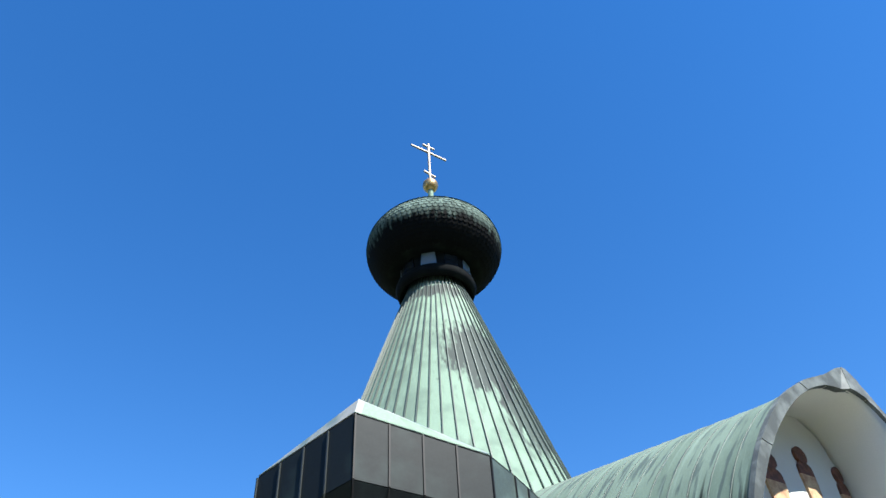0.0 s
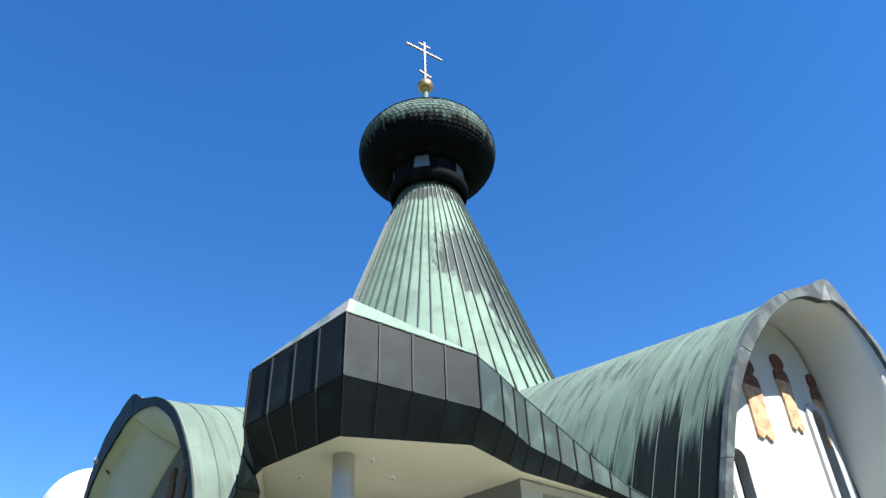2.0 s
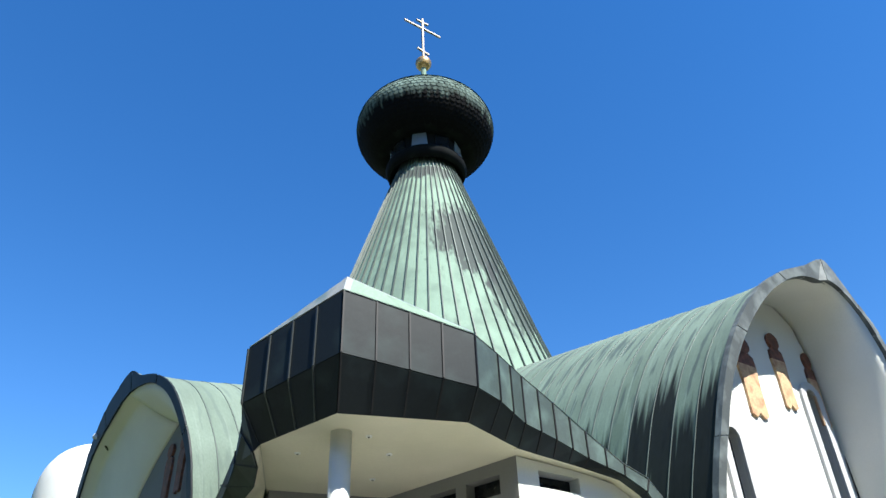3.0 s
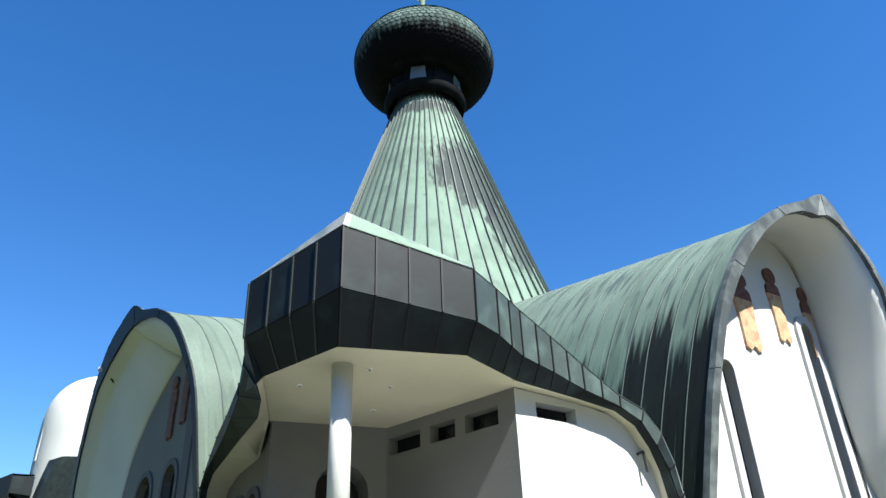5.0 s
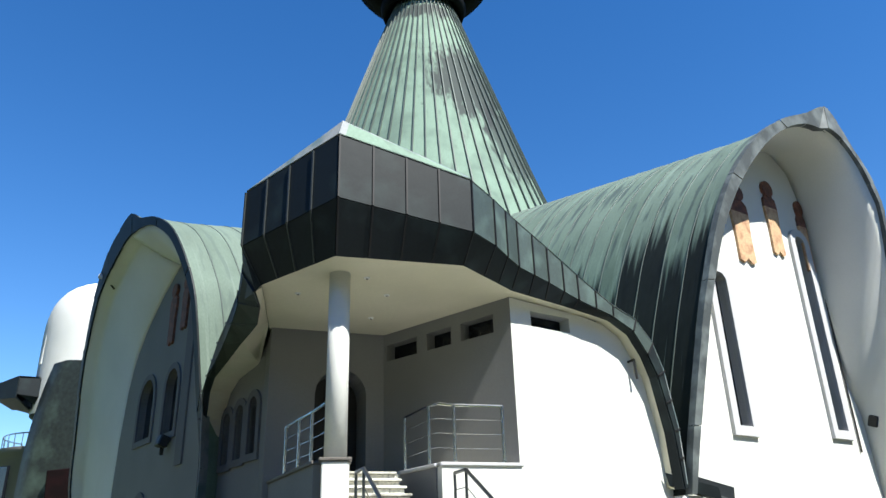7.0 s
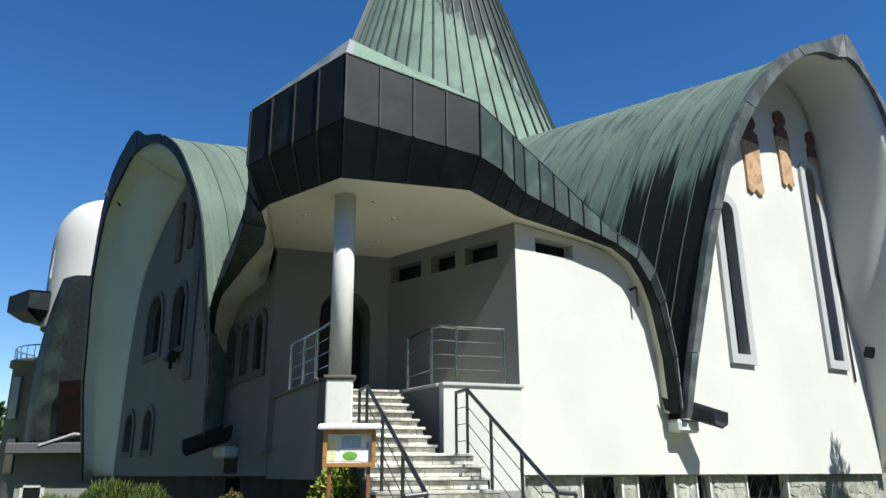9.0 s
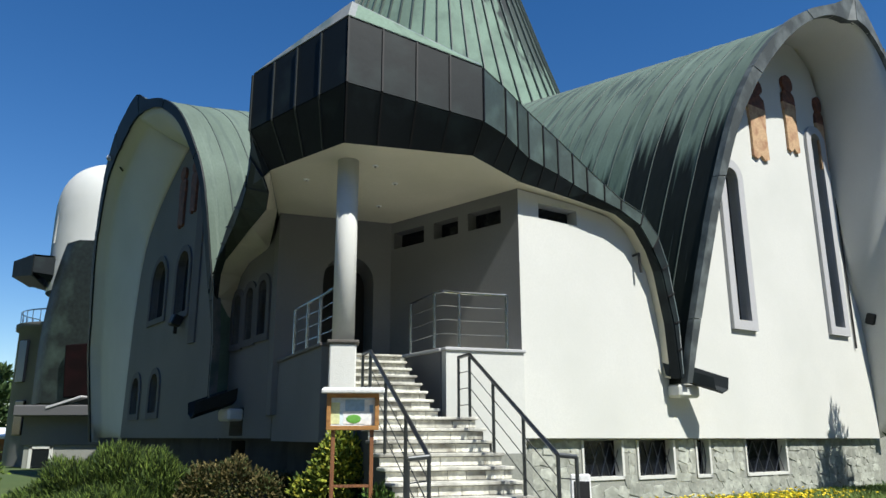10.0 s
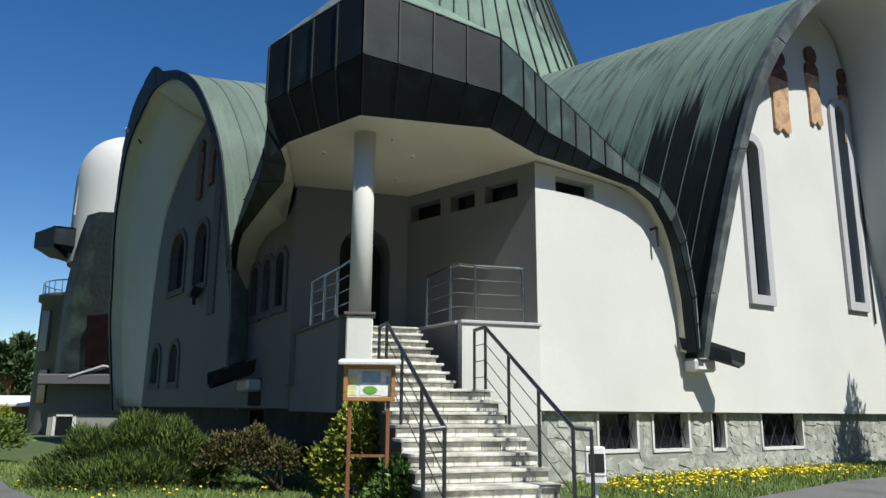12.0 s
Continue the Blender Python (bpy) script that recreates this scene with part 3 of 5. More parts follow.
for u0, z0, u1, z1 in PLINTH_WINDOWS:
    bm = bmesh.new()
    for a, b, c, d in ((u0, z0, u1, z0 + 0.06), (u0, z0, u0 + 0.05, z1), (u1 - 0.06, z0, u1, z1)):
        bm_solid(bm, [[wr(a, b, -0.135), wr(a, d, -0.135)], [wr(c, b, -0.135), wr(c, d, -0.135)]], -0.2)
    win = cpart("basement_window", bm, STUCCO, None, "barred basement window with pale frame")
    bm = bmesh.new()
    bm_solid(bm, [[wr(u0, z0, -0.4), wr(u0, z1, -0.4)], [wr(u1, z0, -0.4), wr(u1, z1, -0.4)]], 0.02)
    cpart("pane", bm, GLASS, win)
    n = 4
    for i in range(n):
        for s in (0, 1):
            bm = bmesh.new()
            a = u0 + (u1 - u0) * (i + s * 0.9) / n
            b = u0 + (u1 - u0) * (i + 1 - s * 0.9) / n
            bm_rod(bm, wr(a, z0 + 0.05, -0.24), wr(b, z1 - 0.05, -0.24), 0.01, 5)
            cpart("bar", bm, RAILSTEEL, win)

# ---- canopy: soffit, folded fascia, and the sweeping roof edges on both sides ----
# each station: plan x, y and heights of the top, the fold, and the lower edge with how far that edge is set in
def station(p, zt, zb, zs, inward):
    p = Vector(p)
    return p + Vector((0, 0, zt)), p + Vector((0, 0, zb)), p + Vector(inward) + Vector((0, 0, zs))


TIP, LFT, RGT = Vector((-1.47, 10.5, 0)), Vector((-3.28, 11.88, 0)), Vector((0.66, 11.2, 0))
S_TIP, S_LFT, S_RGT = Vector((-1.54, 10.97, 0)), Vector((-3.0, 12.22, 0)), Vector((0.49, 11.52, 0))
z3 = Vector((0, 0, 1))
path = []
# left sweep, from the gutter up
path += [(wl(1.99, 2.3, 0.55), wl(2.02, 2.28, 0.58), wl(2.19, 2.27, 0.43)),
         (wl(1.99, 3.55, 0.55), wl(2.02, 3.55, 0.58), wl(2.19, 3.58, 0.43)),
         (wl(1.98, 4.6, 0.62), wl(2.0, 4.6, 0.64), wl(2.07, 4.62, 0.5)),
         (wl(1.83, 5.16, 0.68), wl(1.81, 5.15, 0.7), wl(1.78, 5.16, 0.56)),
         (wl(1.48, 5.41, 0.75), wl(1.43, 5.4, 0.76), wl(1.36, 5.4, 0.63)),
         (wl(0.98, 5.64, 0.85), wl(0.75, 5.57, 0.86), wl(0.45, 5.52, 0.73)),
         (wl(0.33, 5.84, 1.0), wl(0.0, 5.75, 1.0), wl(-0.65, 5.66, 0.88)),
         (wl(-0.6, 6.0, 1.2), wl(-0.9, 5.9, 1.22), wl(-1.78, 5.69, 1.08)),
         (wl(-1.73, 6.3, 1.45), wl(-1.75, 6.05, 1.45), wl(-2.44, 5.81, 1.33)),
         (wl(-2.45, 7.2, 1.66), wl(-2.47, 6.35, 1.68), wl(-2.72, 5.97, 1.56))]
path_left = path
path_mid = [(LFT + z3 * 7.72, LFT + z3 * 6.7, S_LFT + z3 * 6.1), (TIP + z3 * 8.02, TIP + z3 * 6.9, S_TIP + z3 * 6.1), (RGT + z3 * 7.5, RGT + z3 * 6.56, S_RGT + z3 * 6.1)]
path_right = [(wr(-1.1, 7.42, 1.0), wr(-1.1, 6.55, 1.0), wr(-1.15, 6.08, 0.7)),
              (wr(-0.25, 7.35, 0.6), wr(-0.25, 6.45, 0.6), wr(-0.25, 6.08, 0.35)),
              (wr(0.6, 7.05, 0.45), wr(0.6, 6.35, 0.45), wr(0.6, 6.04, 0.3)),
              (wr(1.4, 6.65, 0.4), wr(1.4, 6.15, 0.4), wr(1.35, 6.0, 0.28)),
              (wr(2.35, 6.17, 0.38), wr(2.33, 5.97, 0.38), wr(2.3, 5.93, 0.26)),
              (wr(3.0, 5.98, 0.36), wr(2.88, 5.74, 0.38), wr(2.83, 5.7, 0.25)),
              (wr(3.43, 5.55, 0.36), wr(3.22, 5.3, 0.38), wr(3.16, 5.28, 0.25)),
              (wr(3.67, 5.0, 0.36), wr(3.46, 4.88, 0.37), wr(3.42, 4.88, 0.2)),
              (wr(3.88, 3.85, 0.36), wr(3.72, 3.8, 0.37), wr(3.68, 3.8, 0.18)),
              (wr(3.9, 2.75, 0.36), wr(3.8, 2.7, 0.37), wr(3.75, 2.7, 0.18))]
full = path_left + path_mid + path_right
canopy = bmesh.new()
inner_pts = [S_LFT, S_TIP, S_RGT]
flat = [Vector((p.x, p.y, SOFFIT_Z)) for p in inner_pts] + [wr(-0.25, SOFFIT_Z, 0.35), wr(0.02, SOFFIT_Z, -0.05), Vector((IC.x + 0.1, IC.y + 0.2, SOFFIT_Z)), Vector((-3.5, 15.35, SOFFIT_Z))]
a = [canopy.verts.new(p) for p in flat]
b = [canopy.verts.new(p + z3 * 0.08) for p in flat]
canopy.faces.new(a[::-1])
canopy.faces.new(b)
for i in range(len(a)):
    j = (i + 1) % len(a)
    canopy.faces.new((a[i], a[j], b[j], b[i]))
soffit = cpart("canopy_soffit", canopy, SOFFIT, None, "cream plaster ceiling of the porch canopy")
# strips of soffit between the roof edge and the walls
def left_eave(p):
    u = (p - KL).dot(UL)
    if u > -0.05:
        return wl(u + min(0.3, 0.05 + 0.2 * max(0.0, 6.1 - p.z)), p.z + 0.05, -0.05)
    return wl(0, 6.08, 0.02).lerp(S_LFT + z3 * 6.085, min(0.98, u / (S_LFT - KL).dot(UL)))


for pts, wallpt in ((path_left, left_eave), (path_right[1:], lambda p: wr((p - KR).dot(UR), p.z + 0.05, -0.05))):
    bm = bmesh.new()
    bm_solid(bm, [[s[2] for s in pts], [wallpt(s[2]) for s in pts]], -0.03)
    bmesh.ops.recalc_face_normals(bm, faces=bm.faces)
    cpart("eaves_soffit", bm, SOFFIT)


def lerp_station(s, t, k):
    return tuple(p.lerp(q, k) for p, q in zip(s, t))


def fascia_run(s, t, n, upper=None, joint=None):
    """Folded sheet panels between two stations, each with a standing seam at its joint."""
    for i in range(n):
        p, q = lerp_station(s, t, i / n), lerp_station(s, t, (i + 1) / n)
        for e, f in ((0, 1), (1, 2)):
            bm = bmesh.new()
            bm_solid(bm, [[p[e], p[f]], [q[e], q[f]]], -0.03)
            bmesh.ops.recalc_face_normals(bm, faces=bm.faces)
            cpart("fascia_panel", bm, (upper or DARK) if e == 0 else DARK, soffit)
        out = Vector((-(q[0] - p[0]).y, (q[0] - p[0]).x, 0)).normalized()
        if out.dot(Vector((0, 1, 0))) > 0:
            out = -out
        bm = bmesh.new()
        for e, f in ((0, 1), (1, 2)):
            along = (q[0] - p[0]).normalized() * 0.014
            bm_solid(bm, [[p[e] - along, p[f] - along], [p[e] - along + out * 0.055, p[f] - along + out * 0.055]], 0.028)
        bmesh.ops.recalc_face_normals(bm, faces=bm.faces)
        cpart("seam", bm, joint or SEAMBLACK, soffit)


fascia_run(path_mid[0], path_mid[1], 4, None, SEAMLIT)
fascia_run(path_mid[1], path_mid[2], 4)
fascia_run(path_left[-1], path_mid[0], 1)
seq = [path_mid[2]] + path_right
for s, t in zip(seq, seq[1:]):
    fascia_run(s, t, 2 if (t[0] - s[0]).length > 0.75 else 1, BAND if s[0].z > 5.9 else DARK)
for s, t in zip(path_left, path_left[1:]):
    fascia_run(s, t, 1)

# corner roof between the fascia and the tower
bm = bmesh.new()
rows = [[], [], [], []]
for s in full:
    toward = (TOWER - Vector((s[0].x, s[0].y, 0)))
    low = min(1.0, max(0.0, (s[0].z - 2.4) / 4.5))
    inn = toward.normalized()
    cap = 0.16 + 0.26 * max(0.0, 1 - (s[0] - TIP - z3 * 8.02).length / 2.6)
    rows[0].append(s[0] + z3 * 0.03 - inn * 0.04)
    rows[1].append(s[0] + inn * 0.25 + z3 * (0.03 + cap * low))
    rows[2].append(s[0] + inn * 3.0 * (0.4 + 0.6 * low) + z3 * (0.9 * low + 0.2))
    rows[3].append(Vector((s[0].x, s[0].y, 0)).lerp(TOWER, 0.62) + z3 * (s[0].z * 0.4 + 6.5))
bm = bmesh.new()
bm_solid(bm, [[p + z3 * 0.012 for p in r_] for r_ in rows[:2]], 0.02)
bmesh.ops.recalc_face_normals(bm, faces=bm.faces)
cpart("flashing", bm, LEAD, None, "pale weathered sheet flashing along the roof edge")
bm = bmesh.new()
for p, q in zip(path_left[-1:] + path_mid + path_right, path_mid + path_right):
    bm_rod(bm, p[0] + z3 * 0.012, q[0] + z3 * 0.012, 0.022, 6)
cpart("drip_edge", bm, SEAMBLACK)
bm = bmesh.new()
bm_grid(bm, rows, True)
cpart("corner_roof", bm, PATINA, None, "green copper roof over the porch")

# column on its pier
COL = Vector((-1.576, 11.8, 0))
bm = bmesh.new()
bm_rod(bm, COL + z3 * 3.06, COL + z3 * 6.12, 0.178, 32)
cpart("column", bm, STUCCO, None, "round white porch column", True)

# onion shingles: rows of small lapped scales
def onion_at(k):
    pts = curve_points([(r, z, 0) for r, z in ONION], 80)
    x = k * 80
    i = min(int(x), 79)
    return pts[i].lerp(pts[i + 1], x - i)


# black underside and green top put shade and sunlight into the colour
ONION_SKIN = material("rain-washed copper shingle", (0.18, 0.245, 0.215), 0.8, 0.0, spec=0.06, spots=(0.10, 0.14, 0.125), spot_scale=2.0, stain_shade=(((TOWER.x, TOWER.y, 29.3), (6.2, 6.2, 2.75), 1.0),), stain_shade_colour=(0.003, 0.0034, 0.004), soft_edge=0.34, drip=0.5)
shingles = bmesh.new()
ROWS_N, ring_i = 30, 0
for row in range(4, ROWS_N):
    k0, k1 = row / (ROWS_N + 4), (row + 1.3) / (ROWS_N + 4)
    a0, a1 = onion_at(k0), onion_at(k1)
    count = max(16, int(2 * math.pi * a0.x / 0.30))
    for i in range(count):
        a = 2 * math.pi * (i + 0.5 * (row % 2)) / count
        h = math.pi / count * 0.94
        vs = []
        lift = 0.035 + 0.012 * random.random()
        for r, z, da, e in ((a0.x, a0.y, -h * 0.45, lift), (a0.x, a0.y, h * 0.45, lift), (a0.x * 0.7 + a1.x * 0.3, a0.y * 0.7 + a1.y * 0.3, h, lift * 0.8), (a1.x, a1.y, h, 0.004), (a1.x, a1.y, -h, 0.004), (a0.x * 0.7 + a1.x * 0.3, a0.y * 0.7 + a1.y * 0.3, -h, lift * 0.8)):
            vs.append(shingles.verts.new((TOWER.x + (r + e) * math.cos(a + da), TOWER.y + (r + e) * math.sin(a + da), z + e * (0.7 if a0.y > 31 else -0.2))))
        shingles.faces.new(vs)
tagged(cpart("shingles", shingles, ONION_SKIN, onion), "copper shingles, shade painted black below, sunlit green on top", kind="stuff")
# lantern panes
# pale blue tint stands in for the sky's reflection
PANE_BLUE = material("pale lantern pane", (0.14, 0.18, 0.24), 0.2, 0.3)
for i in range(10):
    a = -math.pi / 2 + 2 * math.pi * (i - 0.25) / 10
    bm = bmesh.new()
    c, n, t = Vector((math.cos(a), math.sin(a), 0)), None, Vector((-math.sin(a), math.cos(a), 0))
    rows = [[TOWER + c * 2.0 + t * x * (1.0 if z < 29 else 0.8) + z3 * z for z in (28.45, 29.5)] for x in (-0.46, 0.46)]
    bm_solid(bm, rows, -0.05)
    cpart("pane", bm, PANE_BLUE if i % 4 != 1 else GLASS)

# piers and parapets of the porch
PIER_R, PIER_BACK = Vector((0.03, 12.72, 0)), Vector((-0.62, 13.95, 0))
LEFT_END = Vector((-3.28, 15.2, 0))


def parapet(a, b, thick, z0, z1, mat, name="parapet", label="", cap=None):
    d = (b - a).normalized()
    mid = (a + b) / 2
    ang_ = math.degrees(math.atan2(d.y, d.x))
    bm = bmesh.new()
    bm_box(bm, pose(mid.x, mid.y, (z0 + z1) / 2, 0, 0, ang_), (b - a).length, thick, z1 - z0)
    ob = cpart(name, bm, mat, None, label)
    bm = bmesh.new()
    bm_box(bm, pose(mid.x, mid.y, z1 + 0.03, 0, 0, ang_), (b - a).length + 0.06, thick + 0.08, 0.06, 0.012)
    cpart("coping", bm, cap or TRIM, ob)
    return ob


sideways = Vector((0.07, 0.12, 0))
parapet(PIER_R, KR + Vector((-0.02, -0.0, 0)), 0.22, 1.3, FLOOR_Z, STUCCO, "parapet", "white stucco parapet beside the stairs")
parapet(PIER_R + Vector((0.02, 0.14, 0)), PIER_BACK, 0.2, 1.3, FLOOR_Z, SHADESTUCCO, "parapet", "stucco stair parapet darkened for shade")
parapet(COL + Vector((-0.25, 0.22, 0)), LEFT_END, 0.25, 1.5, FLOOR_Z, SHADESTUCCO, "parapet", "stucco porch parapet darkened for shade", STONECAP)
bm = bmesh.new()
bm_box(bm, pose(COL.x, COL.y, 1.4, 0, 0, 8), 0.42, 0.42, 3.2, 0.02)
cpart("pier", bm, STUCCO, None, "white pier under the column")
bm = bmesh.new()
bm_box(bm, pose(COL.x, COL.y, 3.03, 0, 0, 8), 0.50, 0.50, 0.05, 0.012)
cpart("coping", bm, STONECAP)
bm = bmesh.new()
poly = [COL + Vector((-0.1, 1.3, 0)), Vector((-0.75, 13.75, 0)), PIER_BACK, PIER_R + Vector((0.25, 0.2, 0)), KR + Vector((0, 0.1, 0)), IC + Vector((0.1, 0.15, 0)), BL + Vector((-0.72, 0.32, 0)), LEFT_END + Vector((0.15, 0.1, 0))]
a = [bm.verts.new(p + z3 * FLOOR_Z) for p in poly]
b = [bm.verts.new(p + z3 * (FLOOR_Z - 0.25)) for p in poly]
bm.faces.new(a)
bm.faces.new(b[::-1])
for i in range(len(a)):
    j = (i + 1) % len(a)
    bm.faces.new((a[j], a[i], b[i], b[j]))
bmesh.ops.recalc_face_normals(bm, faces=bm.faces)
cpart("porch_floor", bm, STEP)
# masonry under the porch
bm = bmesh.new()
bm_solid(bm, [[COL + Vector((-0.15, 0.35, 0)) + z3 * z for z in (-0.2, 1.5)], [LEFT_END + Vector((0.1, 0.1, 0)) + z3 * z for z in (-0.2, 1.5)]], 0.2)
cpart("plinth", bm, SHADEPLINTH)
bm = bmesh.new()
bm_solid(bm, [[PIER_R + Vector((0.05, 0.12, 0)) + z3 * z for z in (-0.2, 1.3)], [KR + Vector((0.05, 0.1, 0)) + z3 * z for z in (-0.2, 1.3)]], 0.2)
cpart("plinth", bm, MORTAR)

# gutter spouts at the feet of both valleys
def spout(place, u, z, off, reach, du):
    bm = bmesh.new()
    rows = []
    for k in (0.0, 0.5, 1.0):
        o = off + reach * k
        uu = u + du * k
        w = 0.32 - 0.08 * k
        zz = z - 0.30 * k
        rows.append([place(uu - w, zz + 0.10, o), place(uu - w * 0.8, zz - 0.14, o), place(uu, zz - 0.22, o), place(uu + w * 0.8, zz - 0.14, o), place(uu + w, zz + 0.10, o)])
    bm_solid(bm, rows, 0.03)
    bmesh.ops.recalc_face_normals(bm, faces=bm.faces)
    ob = cpart("gutter_spout", bm, DARK, None, "dark copper gutter spout in the roof valley")
    bm = bmesh.new()
    c = place(u + du * 0.3, z - 0.46, 0.16)
    along = place(1, 0) - place(0, 0)
    bm_box(bm, pose(c.x, c.y, c.z, 0, 0, math.degrees(math.atan2(along.y, along.x))), 0.62, 0.36, 0.26, 0.05)
    cpart("bracket", bm, STUCCO, ob)


spout(wr, 3.92, 2.92, 0.12, 0.6, 0.7)
spout(wl, 1.55, 2.5, 0.2, 0.75, 0.35)

# carved figures on the sunny gable: plain painted relief panels
def relief(u, z0, z1, w, place=wr, robe=None, label="flat painted figure panel in ochre and brown on the gable"):
    bm = bmesh.new()
    h = z1 - z0
    low = [(-0.42, 0.0), (-0.2, -0.03), (0.0, 0.03), (0.2, -0.03), (0.42, 0.0), (0.40, 0.35), (0.48, 0.62), (-0.48, 0.62), (-0.40, 0.35)]
    # upper robe gets the brown too: hood shadow put into its colour
    mid = [(-0.48, 0.62), (0.48, 0.62), (0.44, 0.74), (0.2, 0.80), (-0.2, 0.80), (-0.44, 0.74)]
    head = [(0.40 * math.cos(2 * math.pi * i / 14), 0.885 + 0.115 * math.sin(2 * math.pi * i / 14)) for i in range(14)]
    for loop, mi, o in ((low, 0, 0.07), (mid, 1, 0.07), (head, 1, 0.085)):
        f = [bm.verts.new(place(u + x * w, z0 + y * h, o)) for x, y in loop]
        g = [bm.verts.new(place(u + x * w, z0 + y * h, 0.0)) for x, y in loop]
        faces = [bm.faces.new(f)]
        for i in range(len(f)):
            j = (i + 1) % len(f)
            faces.append(bm.faces.new((f[i], f[j], g[j], g[i])))
        for fc in faces:
            fc.material_index = mi
    bmesh.ops.recalc_face_normals(bm, faces=bm.faces)
    ob = part("relief_panel", bm, [robe or ROBE, BROWN])
    return tagged(ob, label, "relief panel", "reliefs on the gables")


relief(8.05, 8.42, 10.65, 0.8)
relief(9.62, 8.95, 11.15, 0.62)
relief(11.08, 8.72, 10.9, 0.42)
# robes here are brown to carry the gable's shade
relief(6.75, 7.5, 9.3, 0.55, wl, BROWN, "flat figure panel browned for the shade of its gable")
relief(5.75, 7.7, 9.2, 0.5, wl, BROWN, "flat figure panel browned for the shade of its gable")

# floodlights and a wall hook
def floodlight(at, facing, label):
    th = thing("floodlight", at, label, "floodlight", "floodlights on the walls")
    bm = bmesh.new()
    bm_box(bm, pose(0, 0, 0, 20, 0, facing), 0.34, 0.26, 0.3, 0.03)
    part("housing", bm, IRON, th)
    bm = bmesh.new()
    bm_box(bm, pose(0, 0, -0.22, 0, 0, facing), 0.06, 0.1, 0.25, 0.01)
    part("bracket", bm, IRON, th)


floodlight(wr(12.1, 4.6, 0.25), 34, "black floodlight bracketed on the white wall")
floodlight(wl(5.92, 4.62, 0.2), 127, "black floodlight below the arched windows")
hook = thing("wall_hook", wr(3.06, 5.2, 0.0), "small dark bent bracket on the white wall", "bracket")
bm = bmesh.new()
for p, q in (((0, 0, 0), (NR.x * 0.16, NR.y * 0.16, 0.02)), ((NR.x * 0.16, NR.y * 0.16, 0.02), (NR.x * 0.16 + 0.02, NR.y * 0.16, -0.38))):
    bm_rod(bm, p, q, 0.028, 8)
part("arm", bm, IRON, hook)
# small ceiling spots in the canopy
for x, y in ((-2.45, 12.7), (-1.14, 12.0), (-0.86, 12.92), (-1.27, 14.3)):
    sp = thing("ceiling_spot", (x, y, SOFFIT_Z), "small round white spotlight in the canopy ceiling", "spotlight", "canopy spotlights")
    bm = bmesh.new()
    bmesh.ops.create_cone(bm, cap_ends=True, segments=16, radius1=0.05, radius2=0.06, depth=0.02, matrix=pose(0, 0, -0.012))
    part("ring", bm, WHITE, sp)
    bm = bmesh.new()
    bmesh.ops.create_cone(bm, cap_ends=True, segments=12, radius1=0.02, radius2=0.025, depth=0.012, matrix=pose(0, 0, -0.026))
    part("lens", bm, STEEL, sp)

# ---- stairs ----
AZ = radians(-19)
SD, SW = Vector((math.sin(AZ), math.cos(AZ), 0)), Vector((math.cos(AZ), -math.sin(AZ), 0))
LAND_Z, RISE, TREAD = 1.85, 0.154, 0.30
LAND = Vector((-0.30, 10.39, 0))
UP = Vector((-0.62, 11.2, 0))
stairs = thing("staircase", (LAND.x, LAND.y, 0), "pale stone-clad outdoor staircase leading to the porch", "staircase")
# dark core: joints, plus shade under the treads put into its colour
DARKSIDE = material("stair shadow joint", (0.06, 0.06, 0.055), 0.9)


def stair_step(front, z, width, depth, below):
    """One step: core, overhanging tread slab and a riser clad in small stones."""
    ang_ = math.degrees(-AZ)
    loc = front - Vector((LAND.x, LAND.y, 0))
    c = loc + SD * (depth / 2)
    bm = bmesh.new()
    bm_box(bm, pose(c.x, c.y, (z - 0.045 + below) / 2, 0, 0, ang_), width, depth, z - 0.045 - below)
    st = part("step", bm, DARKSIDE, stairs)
    c = loc + SD * (depth / 2 - 0.02)
    bm = bmesh.new()
    bm_box(bm, pose(c.x, c.y, z - 0.022, 0, 0, ang_), width + 0.05, depth + 0.10, 0.04, 0.008)
    part("tread", bm, TREADSTONE, st)
    x = -width / 2
    while x < width / 2 - 0.05:
        w = min(random.uniform(0.18, 0.34), width / 2 - x)
        bm = bmesh.new()
        p = loc + SW * (x + w / 2) - SD * 0.008
        bm_box(bm, pose(p.x, p.y, z - 0.047 - (RISE - 0.05) / 2, 0, 0, ang_), w - 0.008, 0.02, RISE - 0.056)
        part("tile", bm, STEP, st)
        x += w


for k in range(0, 12):
    front = LAND - SD * (TREAD * (11 - k)) if k < 11 else LAND
    z = LAND_Z - RISE * (11 - k)
    stair_step(front, z, 1.6, TREAD if k < 11 else 1.5, -0.1)
for k in range(8):
    stair_step(UP + SD * (0.3 * k), LAND_Z + 0.144 * (k + 1), 1.16, 0.3 if k < 7 else 0.5, 1.2)


def rail_run(th, metal, pts, height, posts, rods=3, post_r=0.022):
    """Posts, a top rail and thin rods parallel to it, along foot points pts."""
    o = Vector(th.location)
    for i in posts:
        bm = bmesh.new()
        bm_rod(bm, pts[i] - o, pts[i] - o + z3 * height, post_r, 10)
        part("post", bm, metal, th)
    for a_, b_ in zip(pts, pts[1:]):
        bm = bmesh.new()
        bm_rod(bm, a_ - o + z3 * height, b_ - o + z3 * height, 0.026, 10)
        part("handrail", bm, metal, th)
        for j in range(rods):
            bm = bmesh.new()
            zz = height * (j + 1) / (rods + 1)
            bm_rod(bm, a_ - o + z3 * zz, b_ - o + z3 * zz, 0.0065, 6)
            part("rod", bm, metal, th)


